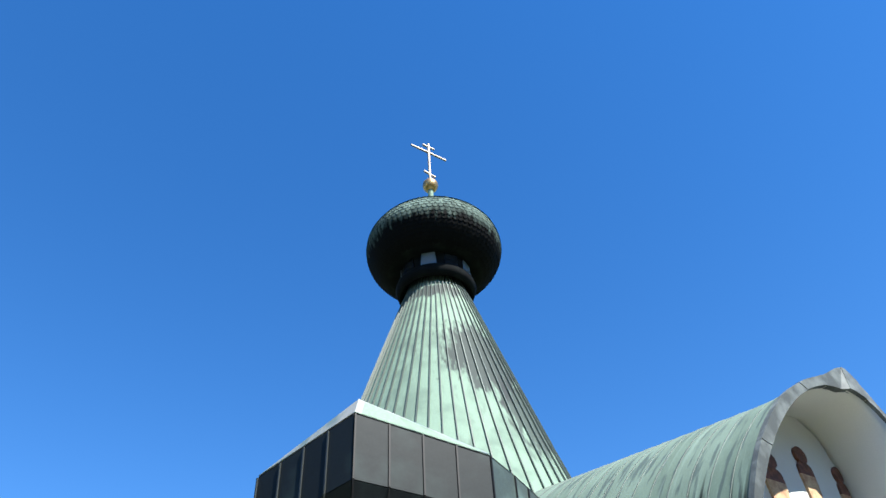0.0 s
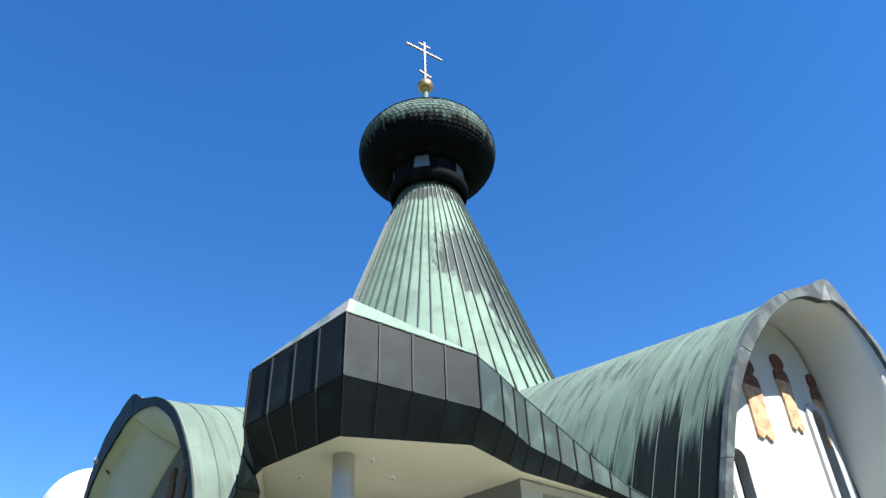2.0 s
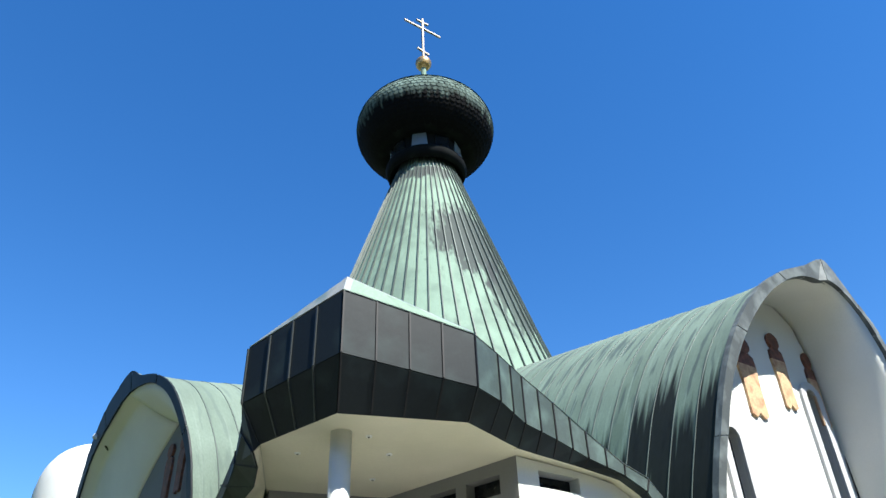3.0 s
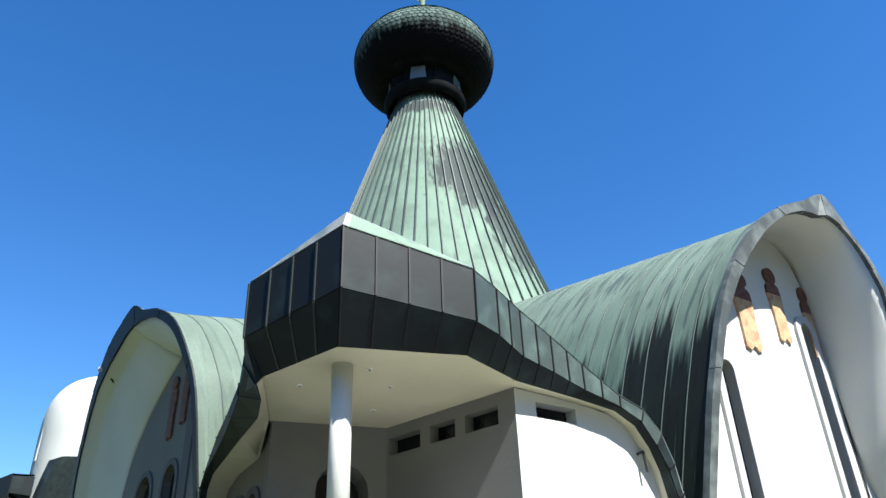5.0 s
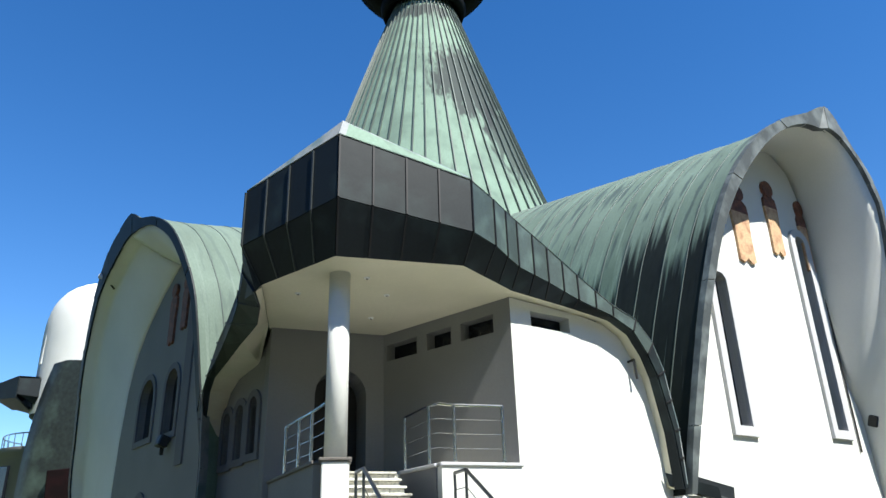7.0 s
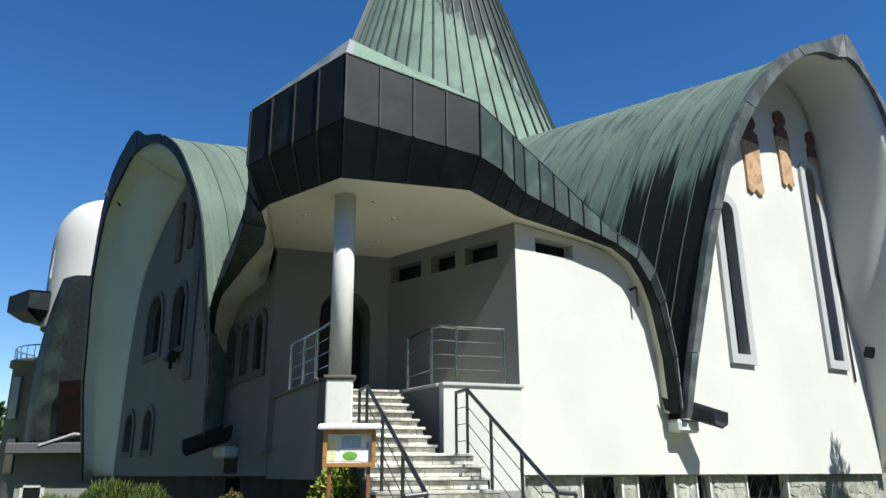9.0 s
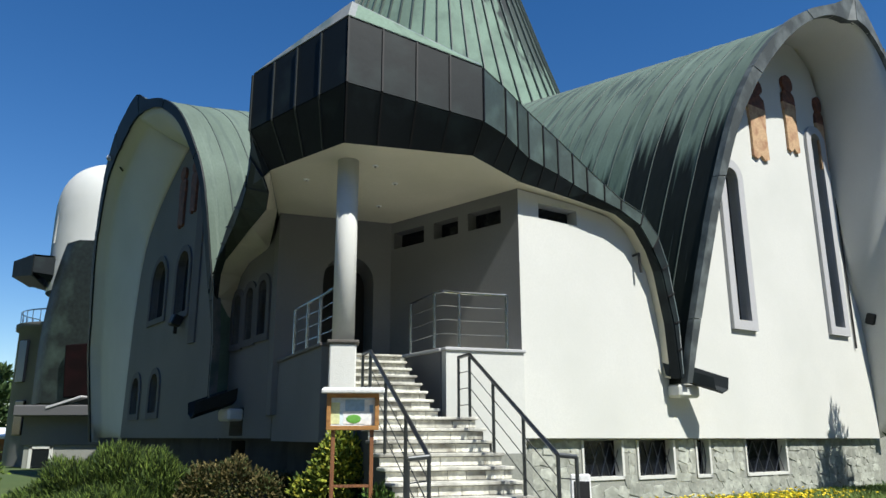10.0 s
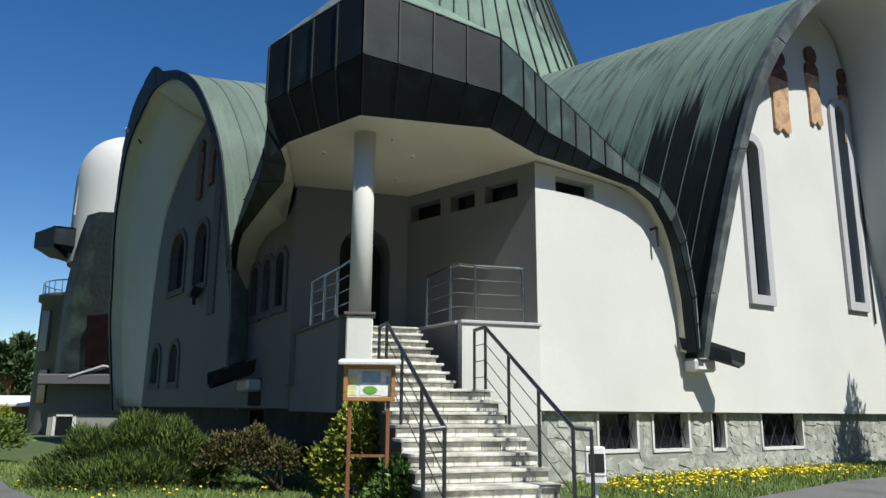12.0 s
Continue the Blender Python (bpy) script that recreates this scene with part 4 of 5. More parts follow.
def flight_foot(side, k):
    p = LAND - SD * (TREAD * k) + SW * (0.72 * side) + SD * 0.1
    return p + z3 * (LAND_Z - RISE * k)


for side in (-1, 1):
    feet = [flight_foot(side, k) for k in (9.9, 9, 6.2, 3.2, 0.4)]
    feet[0] = feet[1] + SW * (0.22 * side) + Vector((0, 0, -0.02))
    feet.append(feet[-1] + SD * 0.45)
    th = thing("stair_railing", feet[1], "brushed steel stair railing with thin parallel rods", "railing", "stair railings")
    rail_run(th, RAILSTEEL, feet, 0.93, range(len(feet)))
th = thing("porch_railing", PIER_R + z3 * FLOOR_Z, "brushed steel railing on the porch parapet", "railing", "porch railings")
feet = [p + z3 * (FLOOR_Z + 0.06) for p in (PIER_BACK + Vector((0.03, 0, 0)), Vector((-0.13, 12.86, 0)), Vector((0.02, 12.66, 0)), Vector((0.3, 12.85, 0)), Vector((1.15, 13.1, 0)))]
rail_run(th, STEEL, feet, 0.97, (0, 1, 3, 4), 3, 0.03)
th = thing("porch_railing", COL + z3 * FLOOR_Z, "brushed steel railing on the porch parapet", "railing", "porch railings")
feet = [p + z3 * (FLOOR_Z + 0.06) for p in (COL + Vector((-0.21, 0.3, 0)), Vector((-2.13, 12.87, 0)), Vector((-2.46, 13.51, 0)), Vector((-2.85, 14.3, 0)))]
rail_run(th, STEEL, feet, 0.92, (1, 2, 3), 3, 0.03)

# ---- notice board ----
board = thing("notice_board", (-1.03, 8.75, 0.1), "wooden notice board with posters under a pale roof", "notice board")
BOARD_ANG = 5
M = pose(0, 0, 0, 0, 0, BOARD_ANG)
for x in (-0.22, 0.22):
    bm = bmesh.new()
    bm_box(bm, M @ pose(x, 0, 0.8), 0.045, 0.045, 1.6, 0.005)
    part("post", bm, WOOD, board)
bm = bmesh.new()
bm_box(bm, M @ pose(0, 0, 0.95), 0.42, 0.03, 0.03)
part("rail", bm, WOOD, board)
bm = bmesh.new()
for x, z, w, h in ((0, 1.585, 0.60, 0.05), (0, 1.95, 0.60, 0.05), (-0.275, 1.77, 0.05, 0.33), (0.275, 1.77, 0.05, 0.33)):
    bm_box(bm, M @ pose(x, -0.03, z), w, 0.09, h, 0.006)
part("frame", bm, material("honey stained wood", (0.35, 0.17, 0.05), 0.6, streaks=(0.22, 0.1, 0.03), streak_scale=(4, 4, 30), bump=0.2), board)
bm = bmesh.new()
bm_box(bm, M @ pose(0, 0.0, 1.77), 0.52, 0.03, 0.34)
panel = part("panel", bm, PAPER_A, board)
for x, z, w, h, mt in ((-0.2, 1.75, 0.1, 0.24, PAPER_Y), (0.02, 1.84, 0.22, 0.13, PAPER_B), (0.01, 1.70, 0.24, 0.14, WHITE), (0.19, 1.76, 0.12, 0.28, WHITE), (0.21, 1.80, 0.04, 0.09, PAPER_B)):
    bm = bmesh.new()
    bm_box(bm, M @ pose(x, -0.018 - 0.002 * (mt is PAPER_B), z), w, 0.004, h)
    part("poster", bm, mt, board)
bm = bmesh.new()
bmesh.ops.create_uvsphere(bm, u_segments=12, v_segments=8, radius=1.0, matrix=M @ pose(0.01, -0.022, 1.685) @ Matrix.Diagonal((0.085, 0.004, 0.05, 1)))
part("print", bm, PAPER_G, board)
bm = bmesh.new()
bm_box(bm, M @ pose(0, -0.04, 2.01, 8, 0, 0), 0.72, 0.26, 0.05, 0.012)
part("roof", bm, WHITE, board, "pale sheet-metal roof")

# ---- lamp box on a post beside the stairs ----
lampbox = thing("garden_lamp", (1.52, 8.55, 0.05), "white garden lamp box with dark face on a post", "lamp")
bm = bmesh.new()
bm_rod(bm, (0, 0, -0.05), (0, 0, 0.78), 0.025, 10)
part("post", bm, WHITE, lampbox)
bm = bmesh.new()
bm_box(bm, pose(0, 0, 0.97, -6, 0, -8), 0.22, 0.17, 0.32, 0.015)
bm_box(bm, pose(0, 0, 0.78, 0, 0, -8), 0.23, 0.18, 0.07, 0.01)
part("housing", bm, WHITE, lampbox)
bm = bmesh.new()
bm_box(bm, pose(0.0, -0.085, 0.96, -6, 0, -8), 0.17, 0.02, 0.2, 0.005)
part("face", bm, IRON, lampbox)

# ---- planting ----
def leaf_mesh(name, rng, centres, count, size, aspect, mats, up=0.3, shell=0.55, droop=0.0):
    """Many small leaves spread through the outer part of lumpy ellipsoids."""
    verts, faces, mi = [], [], []
    weights = np.array([c[3] * c[4] for c in centres])
    pick = rng.choice(len(centres), count, p=weights / weights.sum())
    for n in range(count):
        cx, cy, cz, rx, rz = centres[pick[n]]
        d = rng.normal(size=3)
        d /= np.linalg.norm(d)
        if d[2] < -0.25:
            d[2] = -d[2]
        rad = (shell + (1 - shell) * rng.random() ** 0.6) * (1 + 0.18 * math.sin(5 * d[0] + 3 * d[1] + cx * 7) * math.cos(4 * d[2] + cy * 5) + 0.09 * math.sin(17 * d[0] + 11 * d[2] + cx * 3) * math.sin(19 * d[1] + 13 * d[2]))
        p = np.array([cx + rx * d[0] * rad, cy + rx * d[1] * rad, cz + rz * d[2] * rad])
        ax = d + np.array([0, 0, up]) + rng.normal(size=3) * 0.45
        ax /= np.linalg.norm(ax)
        s = np.cross(ax, rng.normal(size=3))
        s /= np.linalg.norm(s) + 1e-9
        L_, W_ = size * rng.uniform(0.6, 1.3), size * aspect * rng.uniform(0.7, 1.2)
        b = len(verts)
        verts += [tuple(p), tuple(p + ax * L_ * 0.5 + s * W_ * 0.5), tuple(p + ax * L_ - np.array([0, 0, droop * L_])), tuple(p + ax * L_ * 0.5 - s * W_ * 0.5)]
        faces.append((b, b + 1, b + 2, b + 3))
        mi.append(int(rng.integers(len(mats))))
    me = bpy.data.meshes.new(name)
    me.from_pydata(verts, [], faces)
    for m in mats:
        me.materials.append(m)
    me.polygons.foreach_set("material_index", mi)
    return me


TWIG = material("dark twig bark", (0.035, 0.025, 0.018), 0.85)


def leaf_material(name, col):
    return material(name, col, 0.75, spec=0.25, spots=tuple(c * 0.6 for c in col), spot_scale=3.0, grain=0.25, grain_scale=18, bump=0.0)


def shrub(name, at, label, category, centres, count, size, aspect, cols, seed, up=0.3, group="", stems=6):
    rng = np.random.default_rng(seed)
    th = thing(name, at, label, category, group)
    mats = [leaf_material(f"{name} leaf {i}", c) for i, c in enumerate(cols)]
    ob = new("foliage", leaf_mesh("foliage", rng, centres, count, size, aspect, mats, up))
    ob.parent = th
    bm = bmesh.new()
    for i in range(stems):
        c = centres[i % len(centres)]
        bm_rod(bm, (rng.uniform(-0.15, 0.15), rng.uniform(-0.1, 0.1), 0), (c[0] * 0.9, c[1] * 0.9, c[2]), 0.03, 6, 0.01)
    part("stem", bm, TWIG, th)
    return th


juniper_blobs = [(-1.15, 0.1, 0.25, 0.72, 0.42), (-0.62, 0, 0.45, 0.72, 0.62), (0.05, 0.1, 0.55, 0.75, 0.72), (0.65, 0, 0.48, 0.72, 0.62), (1.1, 0, 0.3, 0.58, 0.46), (0.2, -0.4, 0.2, 1.1, 0.45), (-0.8, -0.3, 0.15, 0.85, 0.32)]
shrub("juniper", (-5.6, 13.4, 0.15), "low spreading dark green juniper on the lawn", "shrub", juniper_blobs, 46000, 0.13, 0.13,
      [(0.06, 0.10, 0.02), (0.10, 0.16, 0.03), (0.15, 0.21, 0.04), (0.012, 0.025, 0.008), (0.03, 0.055, 0.014)], 3, 0.9)
shrub("yellow_bush", (-1.27, 10.4, 0.1), "yellow-green leafy bush behind the notice board", "shrub",
      [(-0.1, 0, 0.85, 0.42, 0.62), (-0.35, 0.1, 0.6, 0.42, 0.5), (0.25, 0, 0.8, 0.38, 0.55), (0.0, -0.1, 0.4, 0.5, 0.4), (-0.05, 0.0, 1.2, 0.35, 0.35)], 9000, 0.085, 0.5,
      [(0.24, 0.27, 0.03), (0.15, 0.20, 0.026), (0.36, 0.35, 0.045), (0.10, 0.14, 0.02), (0.04, 0.07, 0.014)], 5, 0.2)
shrub("green_bush", (-0.62, 8.85, 0.0), "small dark green bush beside the stairs", "shrub",
      [(-0.05, 0, 0.55, 0.36, 0.45), (0.15, 0.05, 0.45, 0.3, 0.4), (-0.2, -0.1, 0.4, 0.32, 0.36), (0, 0, 0.25, 0.4, 0.3)], 5200, 0.075, 0.55,
      [(0.10, 0.19, 0.035), (0.04, 0.08, 0.02), (0.15, 0.24, 0.05)], 6, 0.2)
shrub("brown_bush", (-3.0, 12.6, 0.25), "dark bronze-leaved bush in the shade", "shrub",
      [(-0.45, 0, 0.5, 0.45, 0.5), (0.1, 0, 0.4, 0.45, 0.4), (0.5, 0.1, 0.35, 0.35, 0.35), (-0.9, 0.1, 0.45, 0.4, 0.45)], 6500, 0.075, 0.5,
      [(0.06, 0.06, 0.022), (0.09, 0.075, 0.028), (0.05, 0.07, 0.022), (0.16, 0.13, 0.05)], 7, 0.3)
shrub("clipped_bush", (-10.5, 16.4, 0.3), "rounded bright green clipped bush", "shrub",
      [(0, 0, 0.55, 0.95, 0.62), (0.3, -0.2, 0.45, 0.8, 0.5)], 4200, 0.1, 0.45, [(0.10, 0.16, 0.025), (0.14, 0.21, 0.03), (0.06, 0.10, 0.02)], 8, 0.3)
shrub("clipped_bush", (-12.3, 19.6, 0.33), "yellow-topped clipped bush on the lawn", "shrub",
      [(0, 0, 0.7, 0.55, 0.6)], 1800, 0.11, 0.45, [(0.35, 0.33, 0.03), (0.25, 0.27, 0.03), (0.12, 0.16, 0.02)], 9, 0.3)


def conifer(at, h, r, seed, label):
    th = thing("cypress", at, label, "tree")
    rng = np.random.default_rng(seed)
    blobs = [(rng.uniform(-0.1, 0.1), rng.uniform(-0.1, 0.1), h * k, max(0.08, r * (1 - k) ** 0.8 + 0.06), h * 0.09) for k in [0.06 + 0.09 * i for i in range(11)]]
    ob = new("crown", leaf_mesh("crown", rng, blobs, 6000, 0.22, 0.3, [leaf_material("cypress leaf", (0.04, 0.08, 0.03))], 1.2))
    ob.parent = th
    bm = bmesh.new()
    bm_rod(bm, (0, 0, 0), (0, 0, h * 0.9), 0.09, 8, 0.02)
    part("trunk", bm, WOOD, th)


conifer((11.75, 16.5, 0.2), 5.6, 1.9, 21, "slim dark green cypress beside the sunny wall")

# ---- forecourt paving, lawn blades and dandelions ----
bm = bmesh.new()
edge = [(-16, -14), (14, -14), (26, 18), tuple(wr(14, 0, 2.3).xy), tuple(wr(6.6, 0, 2.3).xy), tuple(wr(2.0, 0, 2.6).xy), (1.7, 9.2), (1.6, 6.6), (-0.9, 6.4), (-3.2, 8.6), (-7.3, 12.5), (-9.5, 15.2), (-12.5, 17.2), (-18.0, 15.0), (-20.0, 2.0)]
ev = [bm.verts.new((x, y, 0)) for x, y in edge]
bmesh.ops.triangle_fill(bm, use_beauty=True, use_dissolve=False, edges=[bm.edges.new((ev[i], ev[(i + 1) % len(ev)])) for i in range(len(ev))])
for yy in (8.0, 14.0):
    bmesh.ops.bisect_plane(bm, geom=bm.verts[:] + bm.edges[:] + bm.faces[:], plane_co=(0, yy, 0), plane_no=(0, 1, 0))
for v in bm.verts:
    v.co.z = ground_z(v.co.x, v.co.y) + 0.012
bmesh.ops.recalc_face_normals(bm, faces=bm.faces)
tagged(part("pavement", bm, PAVING), "worn grey asphalt forecourt", "pavement", kind="structure")


def inside(x, y, poly):
    hit = False
    for (x0, y0), (x1, y1) in zip(poly, poly[1:] + poly[:1]):
        if (y0 > y) != (y1 > y) and x < (x1 - x0) * (y - y0) / (y1 - y0) + x0:
            hit = not hit
    return hit


rng = np.random.default_rng(11)
verts, faces = [], []
tries = 0
while len(faces) < 22000 and tries < 90000:
    tries += 1
    if rng.random() < 0.55:
        u, off = rng.uniform(-0.2, 12.5), rng.uniform(-0.05, 2.55)
        p = wr(u, 0, off)
        x, y = p.x, p.y
    else:
        x, y = rng.uniform(-10.5, -1.6), rng.uniform(10.2, 17.0)
    if inside(x, y, edge):
        continue
    z = ground_z(x, y)
    a, h = rng.uniform(0, 6.28), rng.uniform(0.04, 0.11)
    b = len(verts)
    dx, dy = 0.012 * math.cos(a), 0.012 * math.sin(a)
    verts += [(x - dx, y - dy, z), (x + dx, y + dy, z), (x + rng.normal() * 0.03, y + rng.normal() * 0.03, z + h)]
    faces.append((b, b + 1, b + 2))
me = bpy.data.meshes.new("grass")
me.from_pydata(verts, [], faces)
me.materials.append(BLADE)
tagged(new("grass", me), "short green grass blades on the lawn", "grass", kind="stuff")

YELLOW = material("dandelion yellow", (0.80, 0.60, 0.02), 0.6, bump=0.0, grain=0.2)
bm = bmesh.new()
for i in range(900):
    u, off = rng.uniform(0.5, 8.2), min(2.2, max(0.15, rng.normal(1.0, 0.45)))
    if u > 6.5 and rng.random() < 0.6:
        continue
    p = wr(u, 0, off)
    h = rng.uniform(0.06, 0.13)
    r = rng.uniform(0.018, 0.034)
    bmesh.ops.create_cone(bm, cap_ends=True, segments=6, radius1=r * 0.5, radius2=r, depth=0.018, matrix=pose(p.x, p.y, ground_z(p.x, p.y) + h, rng.uniform(-25, 25), rng.uniform(-25, 25)))
for i in range(60):
    x, y = rng.uniform(-7.5, -3.0), rng.uniform(11.0, 12.9)
    if not inside(x, y, edge):
        bmesh.ops.create_cone(bm, cap_ends=True, segments=6, radius1=0.012, radius2=0.026, depth=0.018, matrix=pose(x, y, ground_z(x, y) + 0.09, rng.uniform(-25, 25), rng.uniform(-25, 25)))
tagged(part("dandelions", bm, YELLOW), "yellow dandelions flowering along the wall", "flowers", kind="stuff")

# conduit on the sunny gable, small fitting on the other hood
pipe = thing("conduit", wr(11.44, 3.8, 0.04), "thin dark conduit down the white wall", "pipe")
bm = bmesh.new()
bm_rod(bm, (0, 0, 0), (0, 0, 4.6), 0.025, 8)
part("tube", bm, IRON, pipe)
# small fixture of unclear kind, given a made-up horn shape
hood_fixture = thing("loudspeaker", wl(10.9, 10.55, 1.15), "small grey fixture of unclear kind on the hood edge", "loudspeaker")
bm = bmesh.new()
bm_rod(bm, (0.05, 0, 0), (-0.2, 0, 0.1), 0.05, 10, 0.10)
part("horn", bm, TRIM, hood_fixture)
bm = bmesh.new()
bm_rod(bm, (0.3, 0.1, -0.35), (0.02, 0, 0.02), 0.03, 6)
part("bracket", bm, IRON, hood_fixture)

# ---- farther part of the parish: rounded white tower, hipped canopy, steep roof ----
annex = thing("chapel", (-17, 34, 0), "white chapel with a domed tower and copper roofs", "building")


def apart_(name, bm, mat, label="", smooth=False, parent=None):
    ob = part(name, bm, mat, parent or annex, label, smooth)
    if parent is None:
        ob.matrix_parent_inverse = Matrix.Translation((17, -34, 0))
    return ob


bm = bmesh.new()
bm_lathe(bm, [(2.75, 8.0), (2.75, 11.6)] + [(2.75 * math.cos(a) ** 0.7, 11.6 + 2.85 * math.sin(a) ** 0.8) for a in [math.pi / 2 * i / 10 for i in range(1, 11)]], 40, -15.9, 35.0)
dome_tower = apart_("dome_tower", bm, STUCCO, "white rounded tower", True)
bm = bmesh.new()
bm_box(bm, pose(-17.75, 33.2, 10.9, 0, 4, -25), 0.14, 0.4, 1.4, 0.03)
apart_("niche", bm, STUCCO, "bright narrow window surround")
bm = bmesh.new()
for a_, b_ in (((-19.75, 33.4), (-18.3, 32.4)), ((-18.3, 32.4), (-16.6, 33.5))):
    lo0, lo1 = Vector((*a_, 0)) + Vector((0.5, 0.6, 8.4)), Vector((*b_, 0)) + Vector((0.3, 0.7, 8.2))
    bm_solid(bm, [[Vector((*a_, 9.45)), Vector((*a_, 8.75)), lo0], [Vector((*b_, 9.55)), Vector((*b_, 8.6)), lo1]], -0.05)
v = [bm.verts.new(p) for p in ((-19.75, 33.4, 9.45), (-18.3, 32.4, 9.55), (-16.6, 33.5, 9.6), (-16.5, 36, 10.9), (-19.0, 36, 10.2))]
bm.faces.new(v)
v = [bm.verts.new(p) for p in ((-19.25, 34.0, 8.4), (-18.0, 33.1, 8.2), (-16.3, 34.2, 8.2), (-16.5, 36, 8.2), (-19.0, 36, 8.4))]
bm.faces.new(v[::-1])
v = [bm.verts.new(p) for p in ((-19.75, 33.4, 8.75), (-19.25, 34.0, 8.4), (-19.0, 36, 8.4), (-19.0, 36, 10.2), (-19.75, 33.4, 9.45))]
bm.faces.new(v)
bmesh.ops.recalc_face_normals(bm, faces=bm.faces)
apart_("canopy", bm, DARK, "dark folded copper canopy")
rows = []
for i in range(13):
    k = i / 12
    z = 2.9 + 7.1 * k
    xl = -17.65 + 0.85 * k ** 2.6
    rows.append([(xl - 0.1, 33.4, z), (xl, 32.5 - 0.3 * k, z), (xl + 0.7, 31.95 - 0.05 * k, z + 0.08), (-13.5, 31.6, z - 0.1)])
bm = bmesh.new()
bm_grid(bm, rows)
bmesh.ops.recalc_face_normals(bm, faces=bm.faces)
apart_("steep_roof", bm, OLDROOF, "steep curved dark copper roof", True)
bm = bmesh.new()
bm_lathe(bm, [(2.6, -0.2), (2.6, 6.35), (2.75, 6.4), (2.75, 6.65)], 40, -17.6, 36.0)
wall_round = apart_("round_wall", bm, SHADESTUCCO, "shaded curved wall", True)
for i, (x, y, z, h) in enumerate(((-19.0, 33.77, 4.9, 1.9), (-18.75, 33.65, 2.4, 1.5))):
    bm = bmesh.new()
    bm_box(bm, pose(x, y, z, 0, 0, -35), 0.75, 0.12, h, 0.03)
    apart_("window", bm, GLASS)
def balcony_point(i, z):
    a = math.pi * (0.9 + 0.8 * i / 14)
    return (-17.6 + 2.6 * math.cos(a), 36 + 2.6 * math.sin(a), z)


bm = bmesh.new()
for i in range(14):
    bm_rod(bm, balcony_point(i, 7.25), balcony_point(i + 1, 7.25), 0.03, 6)
balcony = apart_("balcony_rail", bm, STEEL, "thin steel balcony railing")
for i in range(15):
    bm = bmesh.new()
    bm_rod(bm, balcony_point(i, 6.65), balcony_point(i, 7.25), 0.02, 5)
    apart_("post", bm, STEEL, "", False, balcony)
bm = bmesh.new()
bm_box(bm, pose(-15.0, 31.6, 2.62), 4.9, 1.6, 0.45, 0.05)
apart_("ledge", bm, SHADETRIM, "concrete ledge darkened for shade")
bm = bmesh.new()
bm_box(bm, pose(-15.0, 32.3, 1.85), 4.7, 1.6, 1.2, 0.02)
apart_("wall", bm, SHADESTUCCO)
bm = bmesh.new()
bm_box(bm, pose(-15.0, 32.4, 0.55), 4.5, 1.6, 1.5, 0.02)
apart_("plinth", bm, MORTAR)
bm = bmesh.new()
for x, z, w, h in ((0, 0.5, 0.95, 0.12), (0, -0.5, 0.95, 0.12), (-0.42, 0, 0.12, 1.0), (0.42, 0, 0.12, 1.0)):
    bm_box(bm, pose(-16.5 + x, 31.58, 0.72 + z * 0.9), w, 0.1, h)
fr = apart_("basement_window", bm, STUCCO, "white framed basement window")
bm = bmesh.new()
bm_box(bm, pose(-16.5, 31.6, 0.72), 0.8, 0.06, 0.85)
apart_("pane", bm, GLASS)

bm = bmesh.new()
bm_box(bm, pose(-15.2, 31.6, 4.3, 0, -4, 0), 1.3, 0.5, 2.2, 0.04)
apart_("shutter", bm, REDBROWN, "dark red-brown sloping panel")
bm = bmesh.new()
bm_box(bm, pose(-15.4, 31.0, 2.95, 0, -18, 0), 1.5, 0.5, 0.1, 0.02)
apart_("sill", bm, TRIM, "tilted grey sill board")

# far side: pale shed roof, street lamp, trees
shed = thing("shed", (-27, 44, 0), "low dark shed with a pale roof", "shed")
bm = bmesh.new()
bm_box(bm, pose(0, 0, 0.8), 9.0, 4.0, 1.7, 0.03)
part("body", bm, WOOD, shed)
bm = bmesh.new()
bm_box(bm, pose(0, -0.2, 1.8, 6, 0, 0), 9.6, 4.8, 0.16, 0.03)
part("roof", bm, WHITE, shed)
lamp = thing("street_lamp", (-28.5, 52, 0), "grey street lamp with a dark head", "street lamp")
bm = bmesh.new()
bm_rod(bm, (0, 0, 0), (0, 0, 5.0), 0.09, 8, 0.06)
part("pole", bm, STEEL, lamp)
bm = bmesh.new()
bmesh.ops.create_cone(bm, cap_ends=True, segments=14, radius1=0.5, radius2=0.12, depth=0.35, matrix=pose(0, 0, 5.1))
part("head", bm, IRON, lamp)


def far_tree(at, h, r, seed, conical):
    th = thing("tree", at, "distant dark green tree behind the chapel", "tree", "distant trees")
    rg = np.random.default_rng(seed)
    if conical:
        blobs = [(rg.uniform(-0.3, 0.3), rg.uniform(-0.3, 0.3), h * k, r * (1.1 - k), h * 0.09) for k in (0.2, 0.32, 0.44, 0.56, 0.68, 0.8, 0.92)]
    else:
        blobs = [(rg.uniform(-r, r) * 0.6, rg.uniform(-r, r) * 0.6, h * rg.uniform(0.45, 0.85), r * rg.uniform(0.35, 0.6), h * rg.uniform(0.1, 0.2)) for _ in range(9)]
    ob = new("crown", leaf_mesh("crown", rg, blobs, 2200, 0.7, 0.5, [leaf_material("far leaf a", (0.035, 0.07, 0.025)), leaf_material("far leaf b", (0.06, 0.10, 0.03))], 0.2, 0.3))
    ob.parent = th
    bm = bmesh.new()
    bm_rod(bm, (0, 0, 0), (0, 0, h * 0.7), 0.25, 8, 0.08)
    for b_ in blobs[:5]:
        bm_rod(bm, (0, 0, h * 0.35), (b_[0], b_[1], b_[2]), 0.1, 6, 0.03)
    part("trunk", bm, WOOD, th)


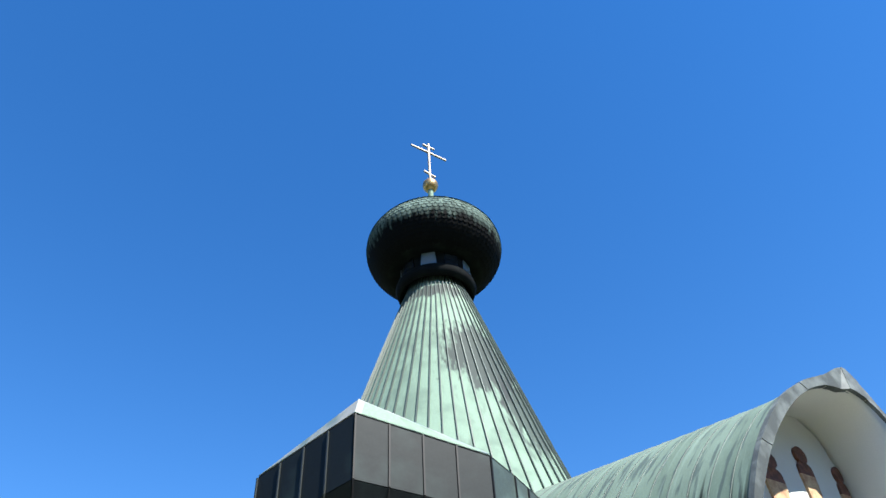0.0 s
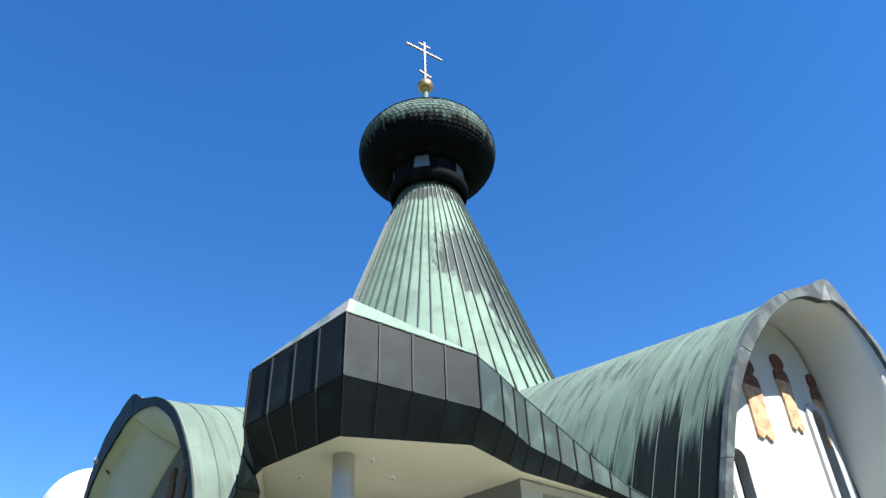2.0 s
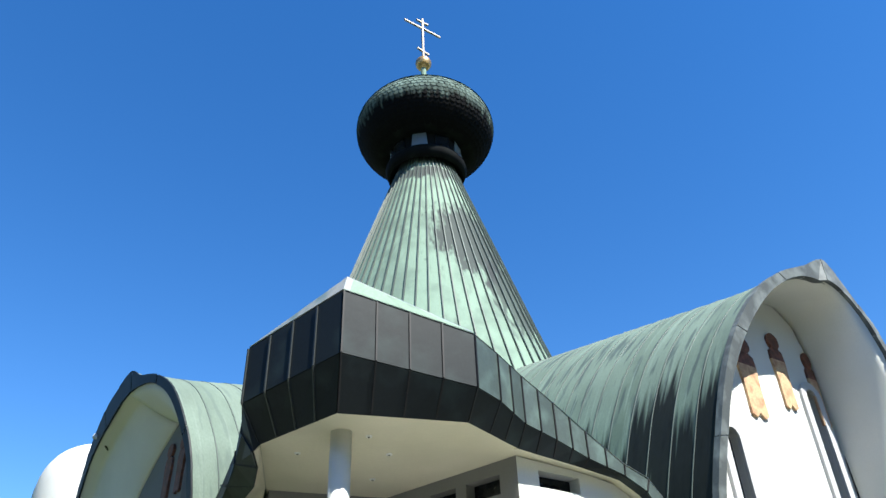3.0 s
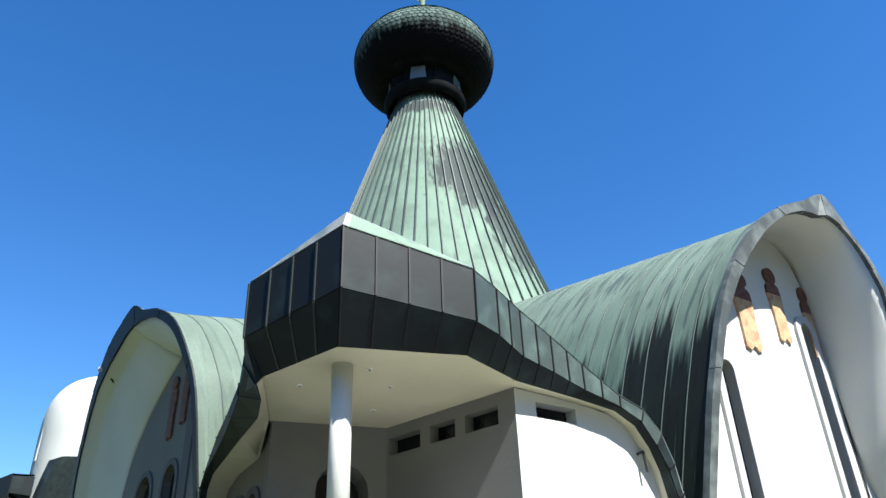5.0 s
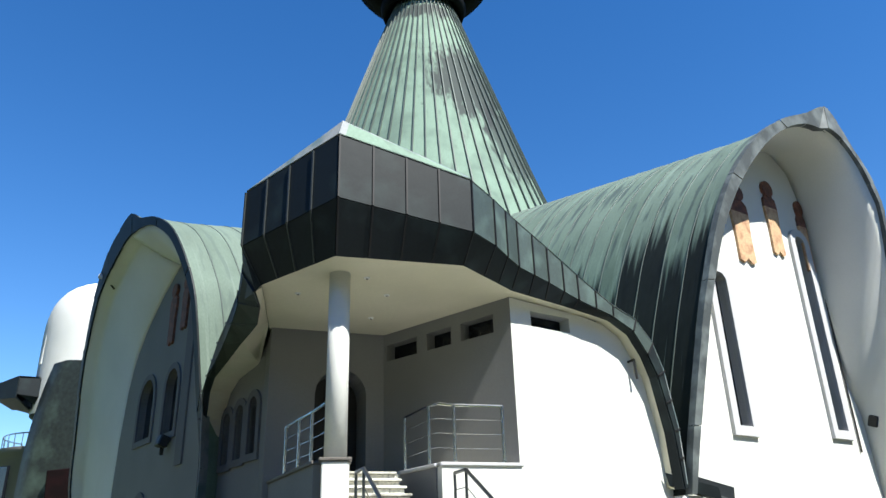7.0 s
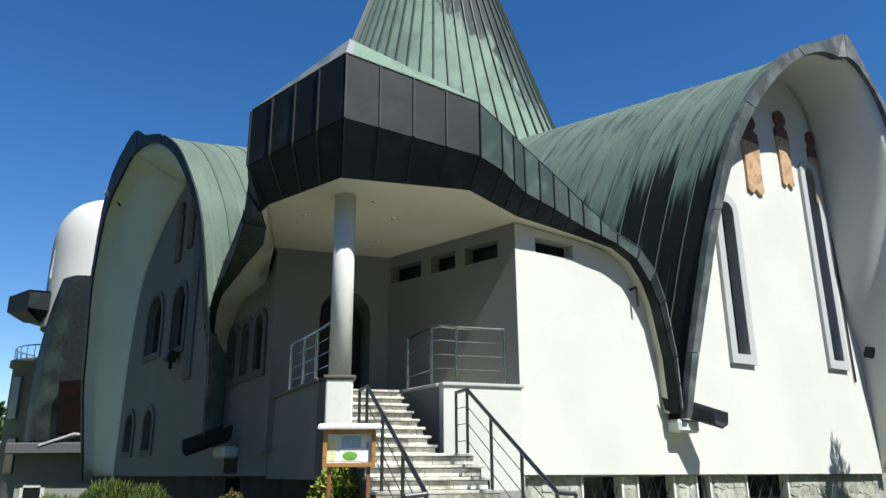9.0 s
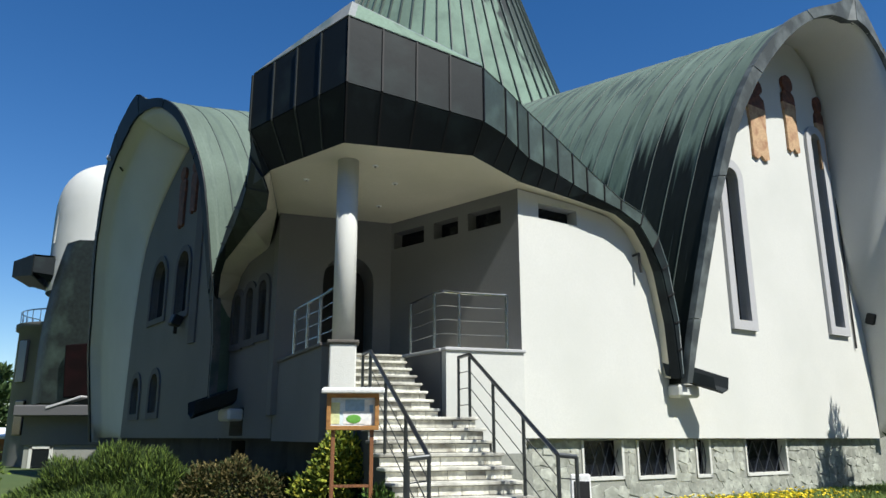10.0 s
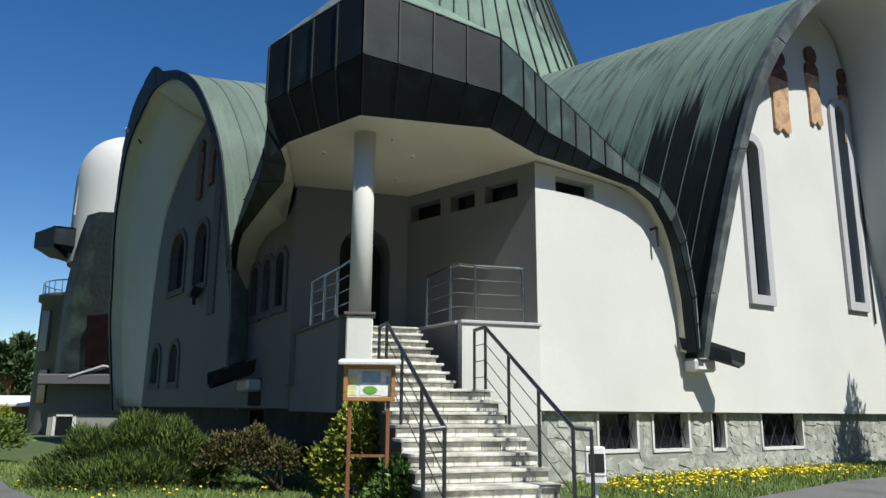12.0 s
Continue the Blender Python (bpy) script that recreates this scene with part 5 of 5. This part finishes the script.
for i, (x, y, h, r, con) in enumerate(((-46, 76, 8.2, 3.0, False), (-43, 80, 7.0, 2.6, False), (-50, 84, 9.0, 3.2, True), (-55, 82, 8.5, 3.4, False), (-40.5, 84, 6.5, 2.2, True), (-60, 90, 9.5, 3.5, False))):
    far_tree((x, y, 0.3), h, r, 40 + i, con)

# unseen woods added to close the place behind and beside the view and block low sky light
rg = np.random.default_rng(77)
blobs = []
for i in range(260):
    az = radians(rg.uniform(52, 308))
    d = rg.uniform(36, 50)
    h = rg.uniform(15, 21)
    blobs.append((d * math.sin(az), d * math.cos(az), h * 0.5, rg.uniform(2.5, 4.5), h * 0.55))
woods = new("far_woods", leaf_mesh("far_woods", rg, blobs, 30000, 1.9, 0.7, [leaf_material("woods leaf a", (0.035, 0.065, 0.025)), leaf_material("woods leaf b", (0.05, 0.085, 0.03))], 0.2, 0.5))
tagged(woods, "unseen dark green woods added to block sky light", "trees", kind="stuff")

# ---- rubble stones of the plinth, laid piece by piece ----
stone_meshes = []
for i in range(8):
    bm = bmesh.new()
    n = 5 + i % 2
    top_, bot = [], []
    for j in range(n):
        a = 2 * math.pi * (j + random.uniform(-0.25, 0.25)) / n
        r = random.uniform(0.9, 1.25)
        x, z = r * math.cos(a) * 0.5, r * math.sin(a) * 0.5
        bot.append(bm.verts.new((x, 0.0, z)))
        top_.append(bm.verts.new((x * 0.93, -1.0 + random.uniform(-0.45, 0.45), z * 0.93)))
    mid_ = bm.verts.new((0, -1.15, 0))
    for j in range(n):
        k = (j + 1) % n
        bm.faces.new((bot[j], bot[k], top_[k], top_[j]))
        bm.faces.new((top_[j], top_[k], mid_))
    bmesh.ops.recalc_face_normals(bm, faces=bm.faces)
    me = bpy.data.meshes.new("stone")
    bm.to_mesh(me)
    bm.free()
    me.materials.append(STONE)
    stone_meshes.append(me)
wall_turn = math.degrees(math.atan2(UR.y, UR.x))
count = 0
z = 0.36
while z < 1.5 and count < 300:
    u = -0.35 + random.uniform(0, 0.2)
    while u < 11.9 and count < 300:
        w = random.uniform(0.26, 0.46)
        cu, cz = u + w / 2, z + random.uniform(-0.03, 0.03)
        if any(u0 - w * 0.5 < cu < u1 + w * 0.5 and z0 - 0.12 < cz < z1 + 0.1 for u0, z0, u1, z1 in PLINTH_WINDOWS):
            w = 0.17
            cu = u + w / 2
        if not any(u0 - w * 0.38 < cu < u1 + w * 0.38 and z0 - 0.10 < cz < z1 + 0.1 for u0, z0, u1, z1 in PLINTH_WINDOWS):
            ob = new("stone", random.choice(stone_meshes))
            ob.parent = plinth
            p = wr(cu, cz, -0.165)
            ob.matrix_basis = pose(p.x, p.y, p.z, 0, random.uniform(-15, 15), wall_turn) @ Matrix.Diagonal((w * 1.16, random.uniform(0.012, 0.024), 0.275, 1))
            count += 1
        u += w * 0.97
    z += 0.2
